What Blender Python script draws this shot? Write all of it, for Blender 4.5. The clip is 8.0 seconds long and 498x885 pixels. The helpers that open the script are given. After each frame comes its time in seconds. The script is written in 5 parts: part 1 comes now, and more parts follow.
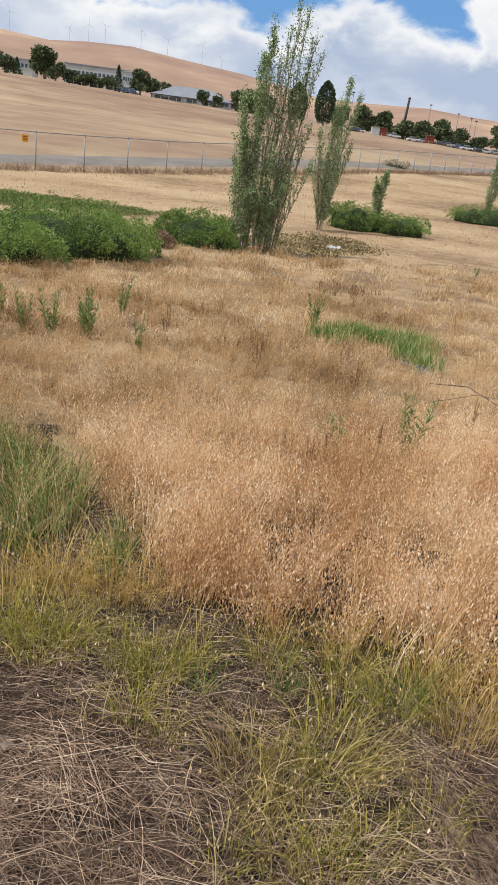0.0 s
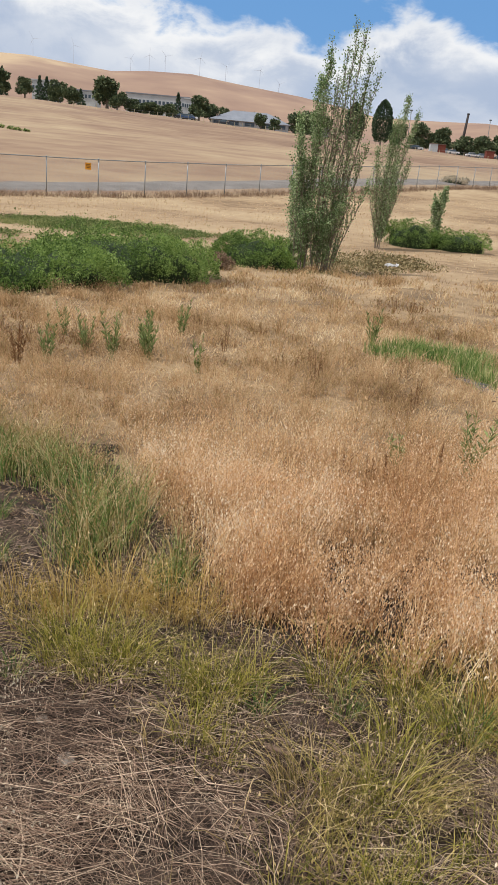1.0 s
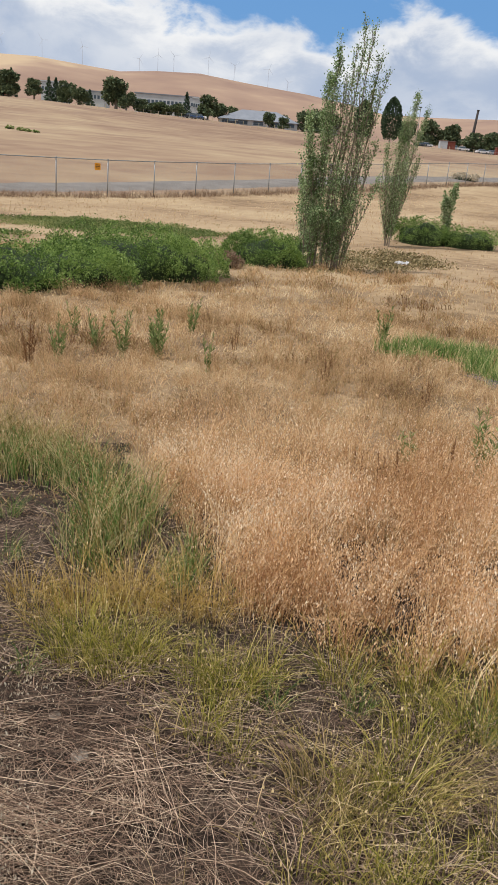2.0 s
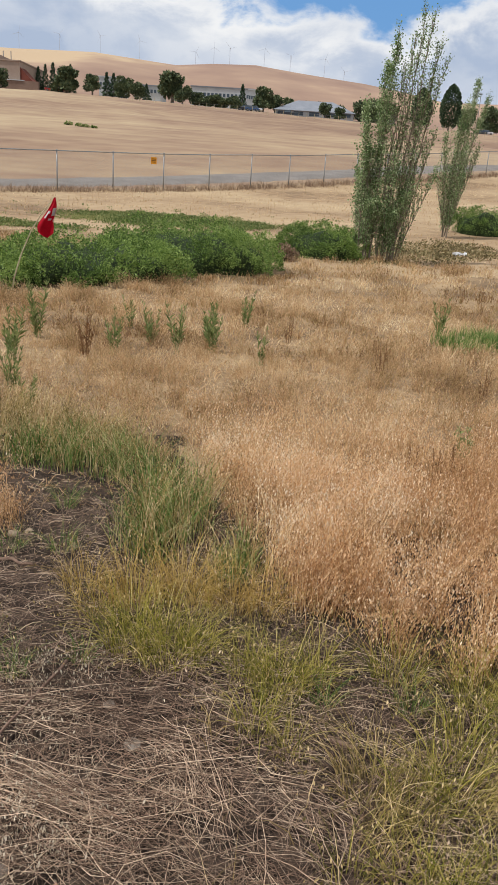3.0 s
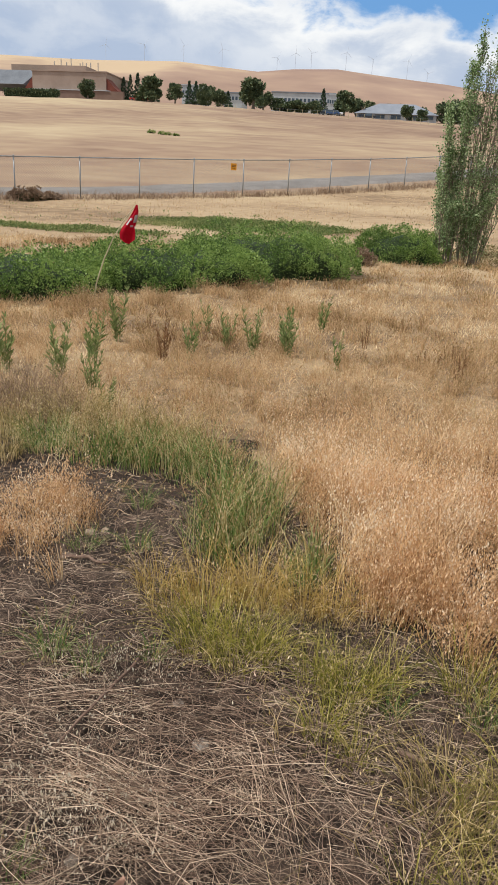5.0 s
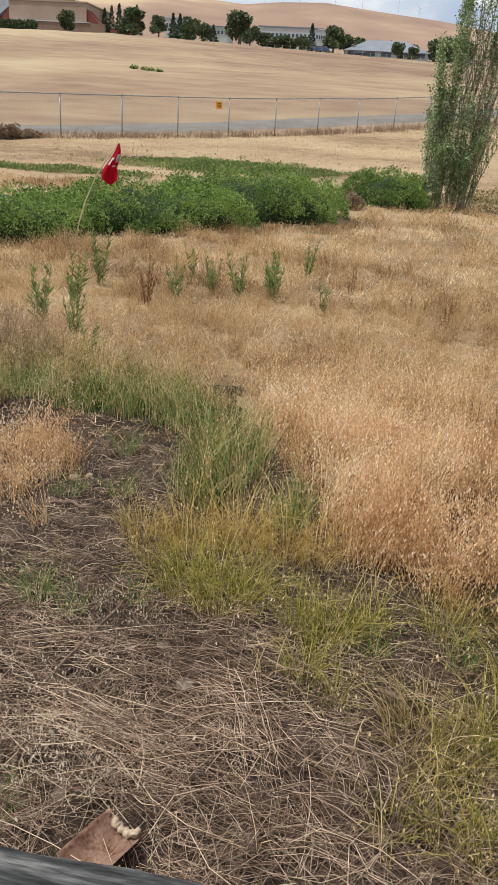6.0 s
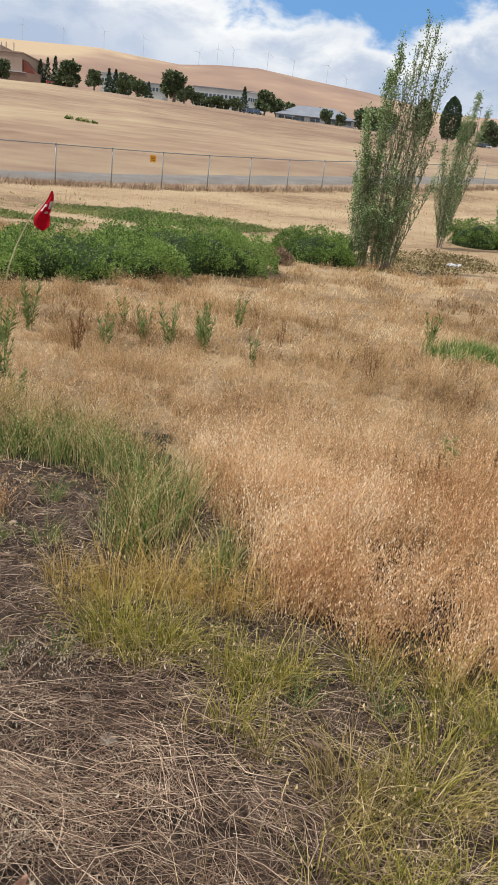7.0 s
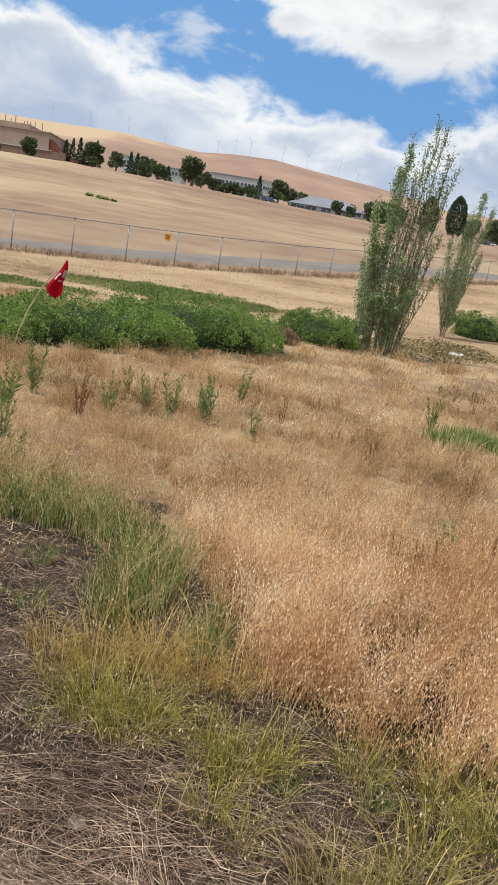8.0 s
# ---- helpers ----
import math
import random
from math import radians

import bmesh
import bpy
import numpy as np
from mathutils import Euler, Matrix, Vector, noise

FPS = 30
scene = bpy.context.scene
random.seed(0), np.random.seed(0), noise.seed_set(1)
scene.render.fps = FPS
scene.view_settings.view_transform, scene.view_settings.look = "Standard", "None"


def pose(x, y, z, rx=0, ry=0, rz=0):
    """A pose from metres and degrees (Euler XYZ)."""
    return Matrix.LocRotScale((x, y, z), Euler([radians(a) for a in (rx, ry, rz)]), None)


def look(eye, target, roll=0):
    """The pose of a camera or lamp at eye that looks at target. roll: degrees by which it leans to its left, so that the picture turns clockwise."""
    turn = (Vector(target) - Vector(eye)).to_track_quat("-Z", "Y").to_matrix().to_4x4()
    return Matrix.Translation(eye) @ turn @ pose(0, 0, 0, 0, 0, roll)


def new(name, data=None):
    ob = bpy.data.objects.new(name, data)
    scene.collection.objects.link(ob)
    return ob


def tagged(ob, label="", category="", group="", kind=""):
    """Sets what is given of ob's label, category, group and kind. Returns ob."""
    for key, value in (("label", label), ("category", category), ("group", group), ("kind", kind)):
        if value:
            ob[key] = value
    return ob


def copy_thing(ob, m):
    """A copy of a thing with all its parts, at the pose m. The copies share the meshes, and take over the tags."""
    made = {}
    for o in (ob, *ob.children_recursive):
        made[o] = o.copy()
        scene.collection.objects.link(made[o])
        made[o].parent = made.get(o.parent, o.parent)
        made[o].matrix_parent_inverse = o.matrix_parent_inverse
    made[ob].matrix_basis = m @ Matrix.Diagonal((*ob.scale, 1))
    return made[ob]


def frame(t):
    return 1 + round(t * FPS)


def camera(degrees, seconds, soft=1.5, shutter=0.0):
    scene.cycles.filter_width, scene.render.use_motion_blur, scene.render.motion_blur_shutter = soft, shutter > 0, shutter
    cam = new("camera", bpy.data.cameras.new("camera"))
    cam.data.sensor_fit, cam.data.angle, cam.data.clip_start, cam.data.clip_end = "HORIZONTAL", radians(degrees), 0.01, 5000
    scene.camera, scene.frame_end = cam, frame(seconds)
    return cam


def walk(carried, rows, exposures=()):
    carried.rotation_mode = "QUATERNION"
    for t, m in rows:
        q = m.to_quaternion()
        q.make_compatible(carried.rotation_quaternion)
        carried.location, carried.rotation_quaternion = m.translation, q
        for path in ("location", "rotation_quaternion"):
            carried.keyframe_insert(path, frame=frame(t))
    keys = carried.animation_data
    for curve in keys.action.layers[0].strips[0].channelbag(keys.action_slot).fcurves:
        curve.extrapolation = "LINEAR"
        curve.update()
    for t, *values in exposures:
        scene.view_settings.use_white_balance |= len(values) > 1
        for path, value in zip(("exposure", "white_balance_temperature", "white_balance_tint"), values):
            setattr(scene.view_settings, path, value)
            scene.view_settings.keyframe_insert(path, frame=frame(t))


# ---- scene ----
cam = camera(36.75, 8.0, soft=1.1)
# seconds, x, y, z, yaw, pitch, lean to the left
ROWS = [
    (0.0, 0.000, -0.000, 1.650, -6.00, -18.49, 6.70),
    (0.5, -0.001, 0.003, 1.648, -3.08, -17.91, 5.62),
    (1.0, -0.003, 0.001, 1.652, -1.22, -17.50, 5.11),
    (2.3, -0.006, 0.000, 1.643, 0.23, -17.74, 4.17),
    (2.5, -0.004, 0.003, 1.649, 1.12, -17.85, 3.95),
    (3.0, -0.009, 0.006, 1.648, 3.77, -18.47, 3.81),
    (3.5, -0.006, 0.005, 1.651, 6.37, -19.28, 2.99),
    (4.0, -0.009, 0.007, 1.651, 8.03, -19.30, 2.88),
    (4.5, -0.009, 0.006, 1.650, 9.17, -18.68, 2.99),
    (4.7, -0.007, 0.003, 1.654, 9.63, -18.41, 2.86),
    (5.8, -0.001, -0.000, 1.642, 9.38, -20.52, 3.39),
    (6.0, -0.000, 0.008, 1.640, 8.31, -22.39, 3.68),
    (6.5, -0.004, 0.005, 1.641, 4.55, -21.94, 4.90),
    (7.0, -0.006, -0.007, 1.645, 2.83, -18.22, 6.39),
    (7.5, -0.006, -0.004, 1.647, 3.44, -17.63, 7.15),
    (8.0, -0.003, 0.023, 1.622, 3.52, -12.46, 9.42),
]
walk(cam, [(t, pose(x, y, z, 90 + pitch, 0, yaw) @ pose(0, 0, 0, 0, 0, roll)) for t, x, y, z, yaw, pitch, roll in ROWS],
     [(0.0, -0.18, 6500, 10), (2.5, -0.26, 6500, 10), (4.5, -0.15, 6500, 9), (5.8, -0.15, 6500, 8), (6.0, -0.13, 6500, 7), (6.5, 0.14, 6450, 3), (7.0, -0.12, 6500, 9), (8.0, -0.15, 6500, 9)])

# ---- light ----
SUN_EL, SUN_AZ = 60.0, 250.0
scene.view_settings.exposure = 0.0
world = bpy.data.worlds.new("sky")
scene.world = world
world.use_nodes = True
wn, wl = world.node_tree.nodes, world.node_tree.links
wn.clear()


def wnode(kind, **values):
    n = wn.new(kind)
    for key, value in values.items():
        n.inputs[key].default_value = value
    return n


def wmath(op, a, b=0.0, c=0.0):
    n = wn.new("ShaderNodeMath")
    n.operation = op
    for k, v in enumerate((a, b, c)):
        if isinstance(v, (int, float)):
            n.inputs[k].default_value = v
        else:
            wl.new(v, n.inputs[k])
    return n.outputs[0]


def wstep(v, lo, hi):
    n = wn.new("ShaderNodeMapRange")
    n.interpolation_type = "SMOOTHSTEP"
    wl.new(v, n.inputs["Value"])
    n.inputs["From Min"].default_value, n.inputs["From Max"].default_value = lo, hi
    return n.outputs["Result"]


def wmix(f, a, b):
    n = wn.new("ShaderNodeMix")
    n.data_type = "RGBA"
    if isinstance(f, (int, float)):
        n.inputs["Factor"].default_value = f
    else:
        wl.new(f, n.inputs["Factor"])
    for k, v in (("A", a), ("B", b)):
        s = [i for i in n.inputs if i.name == k and i.type == "RGBA"][0]
        if isinstance(v, tuple):
            s.default_value = (*v, 1)
        else:
            wl.new(v, s)
    return [o for o in n.outputs if o.type == "RGBA"][0]


sky = wn.new("ShaderNodeTexSky")
sky.sky_type, sky.sun_disc = "NISHITA", False
sky.sun_elevation, sky.sun_rotation = radians(SUN_EL), radians(SUN_AZ)
coords = wn.new("ShaderNodeTexCoord")
parts = wn.new("ShaderNodeSeparateXYZ")
wl.new(coords.outputs["Generated"], parts.inputs[0])
up = wmath("MAXIMUM", parts.outputs["Z"], 0.0)
# height and bearing in degrees
height = wmath("MULTIPLY", wmath("ARCSINE", up), 57.296)
bear = wmath("MULTIPLY", wmath("ARCTAN2", parts.outputs["X"], parts.outputs["Y"]), 57.296)
stretch = wn.new("ShaderNodeMapping")
stretch.inputs["Scale"].default_value = (1.0, 1.0, 1.7)
wl.new(coords.outputs["Generated"], stretch.inputs["Vector"])
heaps = wnode("ShaderNodeTexNoise", Scale=9.0, Detail=9.0, Roughness=0.58)
heaps.inputs["Distortion"].default_value = 0.3
wl.new(stretch.outputs[0], heaps.inputs["Vector"])
large = wnode("ShaderNodeTexNoise", Scale=3.2, Detail=3.0, Roughness=0.5)
wl.new(stretch.outputs[0], large.inputs["Vector"])
billow = wmath("MULTIPLY_ADD", heaps.outputs["Fac"], 10.0, -5.0)
swell = wmath("MULTIPLY_ADD", large.outputs["Fac"], 5.0, -2.5)
# a long bank of cumulus along the horizon, a clear belt above it, then large heaps up to the zenith
bank_top = wmath("MULTIPLY_ADD", wstep(bear, 3.0, 11.0), 3.6, wmath("MULTIPLY_ADD", bear, -0.18, 11.4))
bank = wmath("SUBTRACT", wmath("ADD", bank_top, billow), height)
over_foot = wmath("MULTIPLY_ADD", wstep(bear, 12.0, 21.0), -8.5, wmath("MULTIPLY_ADD", wstep(wmath("MULTIPLY", bear, -1.0), 4.0, 14.0), 6.0, 15.6))
over = wmath("ADD", wmath("SUBTRACT", height, over_foot), wmath("ADD", billow, swell))
over = wmath("SUBTRACT", over, wmath("MULTIPLY", wstep(height, 24.0, 50.0), 22.0))
cover = wmath("MAXIMUM", wstep(bank, -0.5, 1.3), wstep(over, -0.3, 1.6))
wisps = wmath("MULTIPLY", wstep(heaps.outputs["Fac"], 0.54, 0.66), 0.6)
cover = wmath("MAXIMUM", cover, wisps)
# greyer bodies below bright rims
bank_deep = wmath("MULTIPLY", wstep(bank, 1.0, 3.4), wstep(swell, -2.0, 0.8))
over_deep = wmath("MULTIPLY", wstep(over, 1.0, 7.0), wstep(large.outputs["Fac"], 0.40, 0.56))
shade = wmath("MAXIMUM", wmath("MULTIPLY", bank_deep, 0.85), wmath("MULTIPLY", over_deep, 0.75))
mottle = wmath("MULTIPLY", wstep(heaps.outputs["Fac"], 0.40, 0.62), 0.28)
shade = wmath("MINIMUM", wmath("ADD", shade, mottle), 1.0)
white = wmix(shade, (1.06, 1.07, 1.08), wmix(wstep(height, 12.0, 17.0), (0.50, 0.60, 0.78), (0.52, 0.55, 0.60)))
clear = wn.new("ShaderNodeVectorMath")
clear.operation = "SCALE"
clear.inputs["Scale"].default_value = 0.12
wl.new(sky.outputs[0], clear.inputs[0])
blue = wmix(0.75, clear.outputs[0], (0.16, 0.42, 0.86))
bg = wnode("ShaderNodeBackground", Strength=1.0)
wl.new(wmix(cover, blue, white), bg.inputs["Color"])
out = wn.new("ShaderNodeOutputWorld")
wl.new(bg.outputs[0], out.inputs["Surface"])
sun = new("sun", bpy.data.lights.new("sun", "SUN"))
sun.data.energy, sun.data.angle, sun.data.color = 4.4, radians(2.0), (1.0, 0.975, 0.92)
sun.matrix_world = look((math.sin(radians(SUN_AZ)) * math.cos(radians(SUN_EL)) * 90, math.cos(radians(SUN_AZ)) * math.cos(radians(SUN_EL)) * 90, math.sin(radians(SUN_EL)) * 90), (0, 0, 0))

# ---- materials ----
def mat(name, ramp, scale=6.0, rough=0.85, fine=60.0, bump=0.0, island=0.0, metal=0.0, translucent=0.0, stretch=(1, 1, 1), piece=0.0, spec=0.25, gain=1.0):
    """A ramp of (place, colour) over two scales of noise; gain widens the coarse noise; island and piece add a random step per blade or per object."""
    m = bpy.data.materials.new(name)
    m.use_nodes = True
    nt = m.node_tree
    n, l = nt.nodes, nt.links
    bsdf = n["Principled BSDF"]
    tc = n.new("ShaderNodeTexCoord")
    mp = n.new("ShaderNodeMapping")
    mp.inputs["Scale"].default_value = stretch
    l.new(tc.outputs["Object"], mp.inputs["Vector"])
    a = n.new("ShaderNodeTexNoise")
    a.inputs["Scale"].default_value, a.inputs["Detail"].default_value, a.inputs["Roughness"].default_value = scale, 5.0, 0.6
    b = n.new("ShaderNodeTexNoise")
    b.inputs["Scale"].default_value, b.inputs["Detail"].default_value = fine, 3.0
    l.new(mp.outputs[0], a.inputs["Vector"])
    l.new(mp.outputs[0], b.inputs["Vector"])

    def add(x, y, k, off):
        q = n.new("ShaderNodeMath")
        q.operation = "MULTIPLY_ADD"
        l.new(y, q.inputs[0])
        q.inputs[1].default_value = k
        r = n.new("ShaderNodeMath")
        r.operation = "ADD"
        r.inputs[1].default_value = off
        l.new(x, q.inputs[2])
        l.new(q.outputs[0], r.inputs[0])
        return r.outputs[0]

    coarse = n.new("ShaderNodeMath")
    coarse.operation = "MULTIPLY_ADD"
    l.new(a.outputs["Fac"], coarse.inputs[0])
    coarse.inputs[1].default_value, coarse.inputs[2].default_value = gain, 0.5 - 0.5 * gain
    v = add(coarse.outputs[0], b.outputs["Fac"], 0.5, -0.25)
    if island:
        g = n.new("ShaderNodeNewGeometry")
        v = add(v, g.outputs["Random Per Island"], island, -island / 2)
    if piece:
        g = n.new("ShaderNodeObjectInfo")
        v = add(v, g.outputs["Random"], piece, -piece / 2)
    cr = n.new("ShaderNodeValToRGB")
    while len(cr.color_ramp.elements) < len(ramp):
        cr.color_ramp.elements.new(0.5)
    for e, (p, c) in zip(cr.color_ramp.elements, ramp):
        e.position, e.color = p, (*c, 1)
    l.new(v, cr.inputs["Fac"])
    l.new(cr.outputs["Color"], bsdf.inputs["Base Color"])
    bsdf.inputs["Roughness"].default_value = rough
    bsdf.inputs["Metallic"].default_value = metal
    bsdf.inputs["Specular IOR Level"].default_value = spec
    if bump:
        bp = n.new("ShaderNodeBump")
        bp.inputs["Distance"].default_value = bump
        l.new(v, bp.inputs["Height"])
        l.new(bp.outputs[0], bsdf.inputs["Normal"])
    if translucent:
        tr = n.new("ShaderNodeBsdfTranslucent")
        l.new(cr.outputs["Color"], tr.inputs["Color"])
        mx = n.new("ShaderNodeMixShader")
        mx.inputs[0].default_value = translucent
        l.new(bsdf.outputs[0], mx.inputs[1])
        l.new(tr.outputs[0], mx.inputs[2])
        l.new(mx.outputs[0], n["Material Output"].inputs["Surface"])
    return m


def tone(c, *ks):
    return [(0.3 + 0.4 * i / (len(ks) - 1), tuple(min(1, x * k) for x in c)) for i, k in enumerate(ks)]


M_SOIL = mat("soil and thatch", [(0.25, (0.012, 0.008, 0.006)), (0.5, (0.036, 0.024, 0.018)), (0.75, (0.095, 0.066, 0.050))], 9.0, 0.95, 130.0, 0.03, gain=1.6)
M_MEADOW = mat("dry meadow floor", [(0.3, (0.123, 0.082, 0.049)), (0.5, (0.237, 0.160, 0.092)), (0.7, (0.361, 0.258, 0.151))], 0.9, 0.95, 14.0, 0.03)
M_DRY = mat("pale dry ground", [(0.30, (0.185, 0.122, 0.072)), (0.45, (0.300, 0.208, 0.124)), (0.7, (0.400, 0.300, 0.186))], 0.16, 0.95, 3.0, 0.01, stretch=(0.6, 1.0, 1), gain=1.3)
M_FIELD = mat("dry field", [(0.26, (0.182, 0.112, 0.077)), (0.42, (0.248, 0.164, 0.110)), (0.54, (0.302, 0.213, 0.138)), (0.74, (0.390, 0.300, 0.190))], 0.030, 0.95, 0.6, 0.01, stretch=(0.35, 0.5, 1), gain=1.4)
M_HILL = mat("dry hills", [(0.30, (0.245, 0.158, 0.122)), (0.5, (0.318, 0.215, 0.156)), (0.68, (0.440, 0.325, 0.212))], 0.0016, 0.95, 0.010, 0.0, gain=1.4)
M_ROAD = mat("worn asphalt", [(0.3, (0.162, 0.149, 0.140)), (0.7, (0.246, 0.225, 0.212))], 0.6, 1.0, 20.0, 0.004, spec=0.02)
M_GOLD = mat("ripe grass stems", [(0.10, (0.300, 0.160, 0.070)), (0.36, (0.560, 0.330, 0.150)), (0.6, (0.780, 0.510, 0.265)), (0.9, (0.930, 0.740, 0.480))], 1.5, 0.8, 9.0, island=0.7, translucent=0.22, gain=1.8)
M_HEAD = mat("ripe seed heads", [(0.10, (0.400, 0.225, 0.108)), (0.36, (0.670, 0.425, 0.228)), (0.6, (0.830, 0.585, 0.365)), (0.9, (0.940, 0.820, 0.640))], 1.5, 0.8, 9.0, island=0.7, translucent=0.3, gain=1.9)
M_TAN = mat("dry meadow grass", [(0.12, (0.215, 0.115, 0.062)), (0.30, (0.350, 0.262, 0.114)), (0.42, (0.505, 0.322, 0.174)), (0.56, (0.625, 0.415, 0.238)), (0.70, (0.715, 0.535, 0.318)), (0.9, (0.860, 0.715, 0.490))], 0.55, 0.85, 3.0, island=0.5, translucent=0.28, gain=2.0)
M_OLIVE = mat("half dry grass", [(0.12, (0.110, 0.095, 0.030)), (0.36, (0.270, 0.210, 0.070)), (0.56, (0.480, 0.355, 0.140)), (0.88, (0.820, 0.650, 0.380))], 3.0, 0.8, 20.0, island=0.9, translucent=0.35)
M_GREEN = mat("green grass", [(0.12, (0.060, 0.130, 0.028)), (0.4, (0.145, 0.250, 0.060)), (0.64, (0.300, 0.375, 0.120)), (0.88, (0.680, 0.600, 0.330))], 3.0, 0.7, 20.0, island=0.75, translucent=0.4, gain=1.5)
M_LIME = mat("fresh yellow grass", [(0.15, (0.130, 0.140, 0.022)), (0.45, (0.350, 0.325, 0.056)), (0.65, (0.520, 0.440, 0.110)), (0.9, (0.720, 0.590, 0.260))], 5.0, 0.8, 20.0, island=0.9, translucent=0.4)
M_AMBER = mat("amber grass", [(0.15, (0.26, 0.17, 0.05)), (0.45, (0.52, 0.36, 0.10)), (0.85, (0.80, 0.60, 0.28))], 5.0, 0.8, 20.0, island=0.6, translucent=0.4)
M_HUSK = mat("bleached husks", [(0.2, (0.42, 0.35, 0.25)), (0.8, (0.80, 0.72, 0.58))], 9.0, 0.7, 30.0, island=0.6, translucent=0.2)
M_STRAW = mat("bleached straw", [(0.12, (0.080, 0.050, 0.036)), (0.42, (0.250, 0.160, 0.115)), (0.65, (0.430, 0.292, 0.208)), (0.92, (0.850, 0.670, 0.500))], 2.2, 0.75, 20.0, island=0.95, gain=1.1)
M_WEED = mat("weed leaves", [(0.2, (0.105, 0.150, 0.045)), (0.8, (0.330, 0.390, 0.150))], 12.0, 0.7, 60.0, island=0.6, translucent=0.35)
M_DEADWEED = mat("dead weed stalks", [(0.2, (0.13, 0.065, 0.03)), (0.8, (0.30, 0.16, 0.07))], 12.0, 0.8, 60.0, island=0.5)
M_SHRUB = mat("shrub leaves", [(0.15, (0.060, 0.110, 0.024)), (0.5, (0.155, 0.250, 0.056)), (0.85, (0.330, 0.440, 0.125))], 1.2, 0.5, 9.0, island=0.8, translucent=0.3, gain=1.5)
M_CREEP = mat("creeper leaves", [(0.2, (0.078, 0.118, 0.032)), (0.5, (0.170, 0.225, 0.072)), (0.8, (0.340, 0.340, 0.140))], 0.6, 0.7, 6.0, island=0.5, translucent=0.2, gain=1.5)
# dark green for shrub and hedge cores: shade between leaves put into colour
M_SHRUBCORE = mat("inner shade green", [(0.3, (0.018, 0.03, 0.012)), (0.7, (0.035, 0.055, 0.02))], 6.0, 0.9, 30.0, 0.05)
M_POPLAR = mat("poplar leaves", [(0.2, (0.095, 0.160, 0.058)), (0.5, (0.200, 0.300, 0.120)), (0.8, (0.480, 0.570, 0.330))], 2.0, 0.5, 12.0, island=0.8, translucent=0.4)
M_BARK = mat("grey bark", [(0.3, (0.13, 0.10, 0.075)), (0.7, (0.32, 0.27, 0.21))], 9.0, 0.9, 60.0, 0.01, stretch=(1, 1, 0.3))
M_FARLEAF = mat("dark tree leaves", [(0.2, (0.044, 0.068, 0.038)), (0.5, (0.088, 0.122, 0.060)), (0.8, (0.185, 0.215, 0.105))], 0.5, 0.8, 3.0, island=0.5)
M_CONIFER = mat("conifer needles", [(0.2, (0.027, 0.060, 0.033)), (0.8, (0.090, 0.135, 0.075))], 0.5, 0.8, 3.0, island=0.5)
M_LITTER = mat("brown leaf litter", [(0.2, (0.108, 0.086, 0.043)), (0.5, (0.227, 0.194, 0.092)), (0.8, (0.389, 0.302, 0.173))], 1.5, 0.9, 9.0, island=0.6)
M_FRINGE = mat("grey-brown dead growth", [(0.2, (0.17, 0.11, 0.075)), (0.5, (0.30, 0.205, 0.14)), (0.8, (0.46, 0.34, 0.24))], 0.8, 0.9, 6.0, island=0.6, translucent=0.3)
M_SHEAF = mat("brown dead stalks", [(0.15, (0.055, 0.036, 0.027)), (0.5, (0.155, 0.105, 0.078)), (0.88, (0.400, 0.295, 0.220))], 4.0, 0.85, 20.0, island=0.9, gain=1.3)
M_STEEL = mat("galvanised steel", [(0.3, (0.22, 0.23, 0.24)), (0.7, (0.36, 0.37, 0.38))], 5.0, 0.5, 50.0, metal=0.6)
M_SIGN = mat("orange sign paint", [(0.3, (0.68, 0.28, 0.02)), (0.7, (0.80, 0.36, 0.03))], 6.0, 0.5, 40.0)
M_DARKINK = mat("dark print", [(0.3, (0.05, 0.03, 0.02)), (0.7, (0.09, 0.05, 0.03))], 6.0, 0.6)
M_RED = mat("red flag cloth", [(0.3, (0.50, 0.006, 0.025)), (0.7, (0.68, 0.012, 0.045))], 8.0, 0.7, 90.0, 0.002, translucent=0.25)
M_WHITECLOTH = mat("white cloth print", [(0.3, (0.62, 0.62, 0.64)), (0.7, (0.78, 0.78, 0.80))], 8.0, 0.7)
M_CANE = mat("bleached cane", [(0.3, (0.36, 0.30, 0.19)), (0.7, (0.60, 0.53, 0.36))], 12.0, 0.7, 80.0)
M_WOOD = mat("weathered grey timber", [(0.3, (0.012, 0.012, 0.013)), (0.48, (0.05, 0.05, 0.052)), (0.6, (0.11, 0.11, 0.11)), (0.75, (0.22, 0.22, 0.215))], 26.0, 0.9, 160.0, 0.006, stretch=(0.10, 1, 1))
M_STICK = mat("dead stick bark", [(0.3, (0.10, 0.06, 0.045)), (0.7, (0.24, 0.16, 0.12))], 12.0, 0.9, 80.0, 0.002)
M_CLAY = mat("terracotta", [(0.25, (0.16, 0.08, 0.055)), (0.42, (0.34, 0.19, 0.135)), (0.6, (0.46, 0.29, 0.22)), (0.75, (0.54, 0.40, 0.32))], 16.0, 0.95, 120.0, 0.004)
M_MORTAR = mat("pale mortar", [(0.3, (0.28, 0.21, 0.15)), (0.7, (0.48, 0.38, 0.28))], 20.0, 0.9, 120.0, 0.004)
M_STONE = mat("pale stone", [(0.3, (0.168, 0.138, 0.114)), (0.7, (0.312, 0.276, 0.240))], 14.0, 0.9, 90.0, 0.004)
M_PLASTIC = mat("white litter", [(0.3, (0.70, 0.70, 0.72)), (0.7, (0.85, 0.85, 0.86))], 9.0, 0.5)
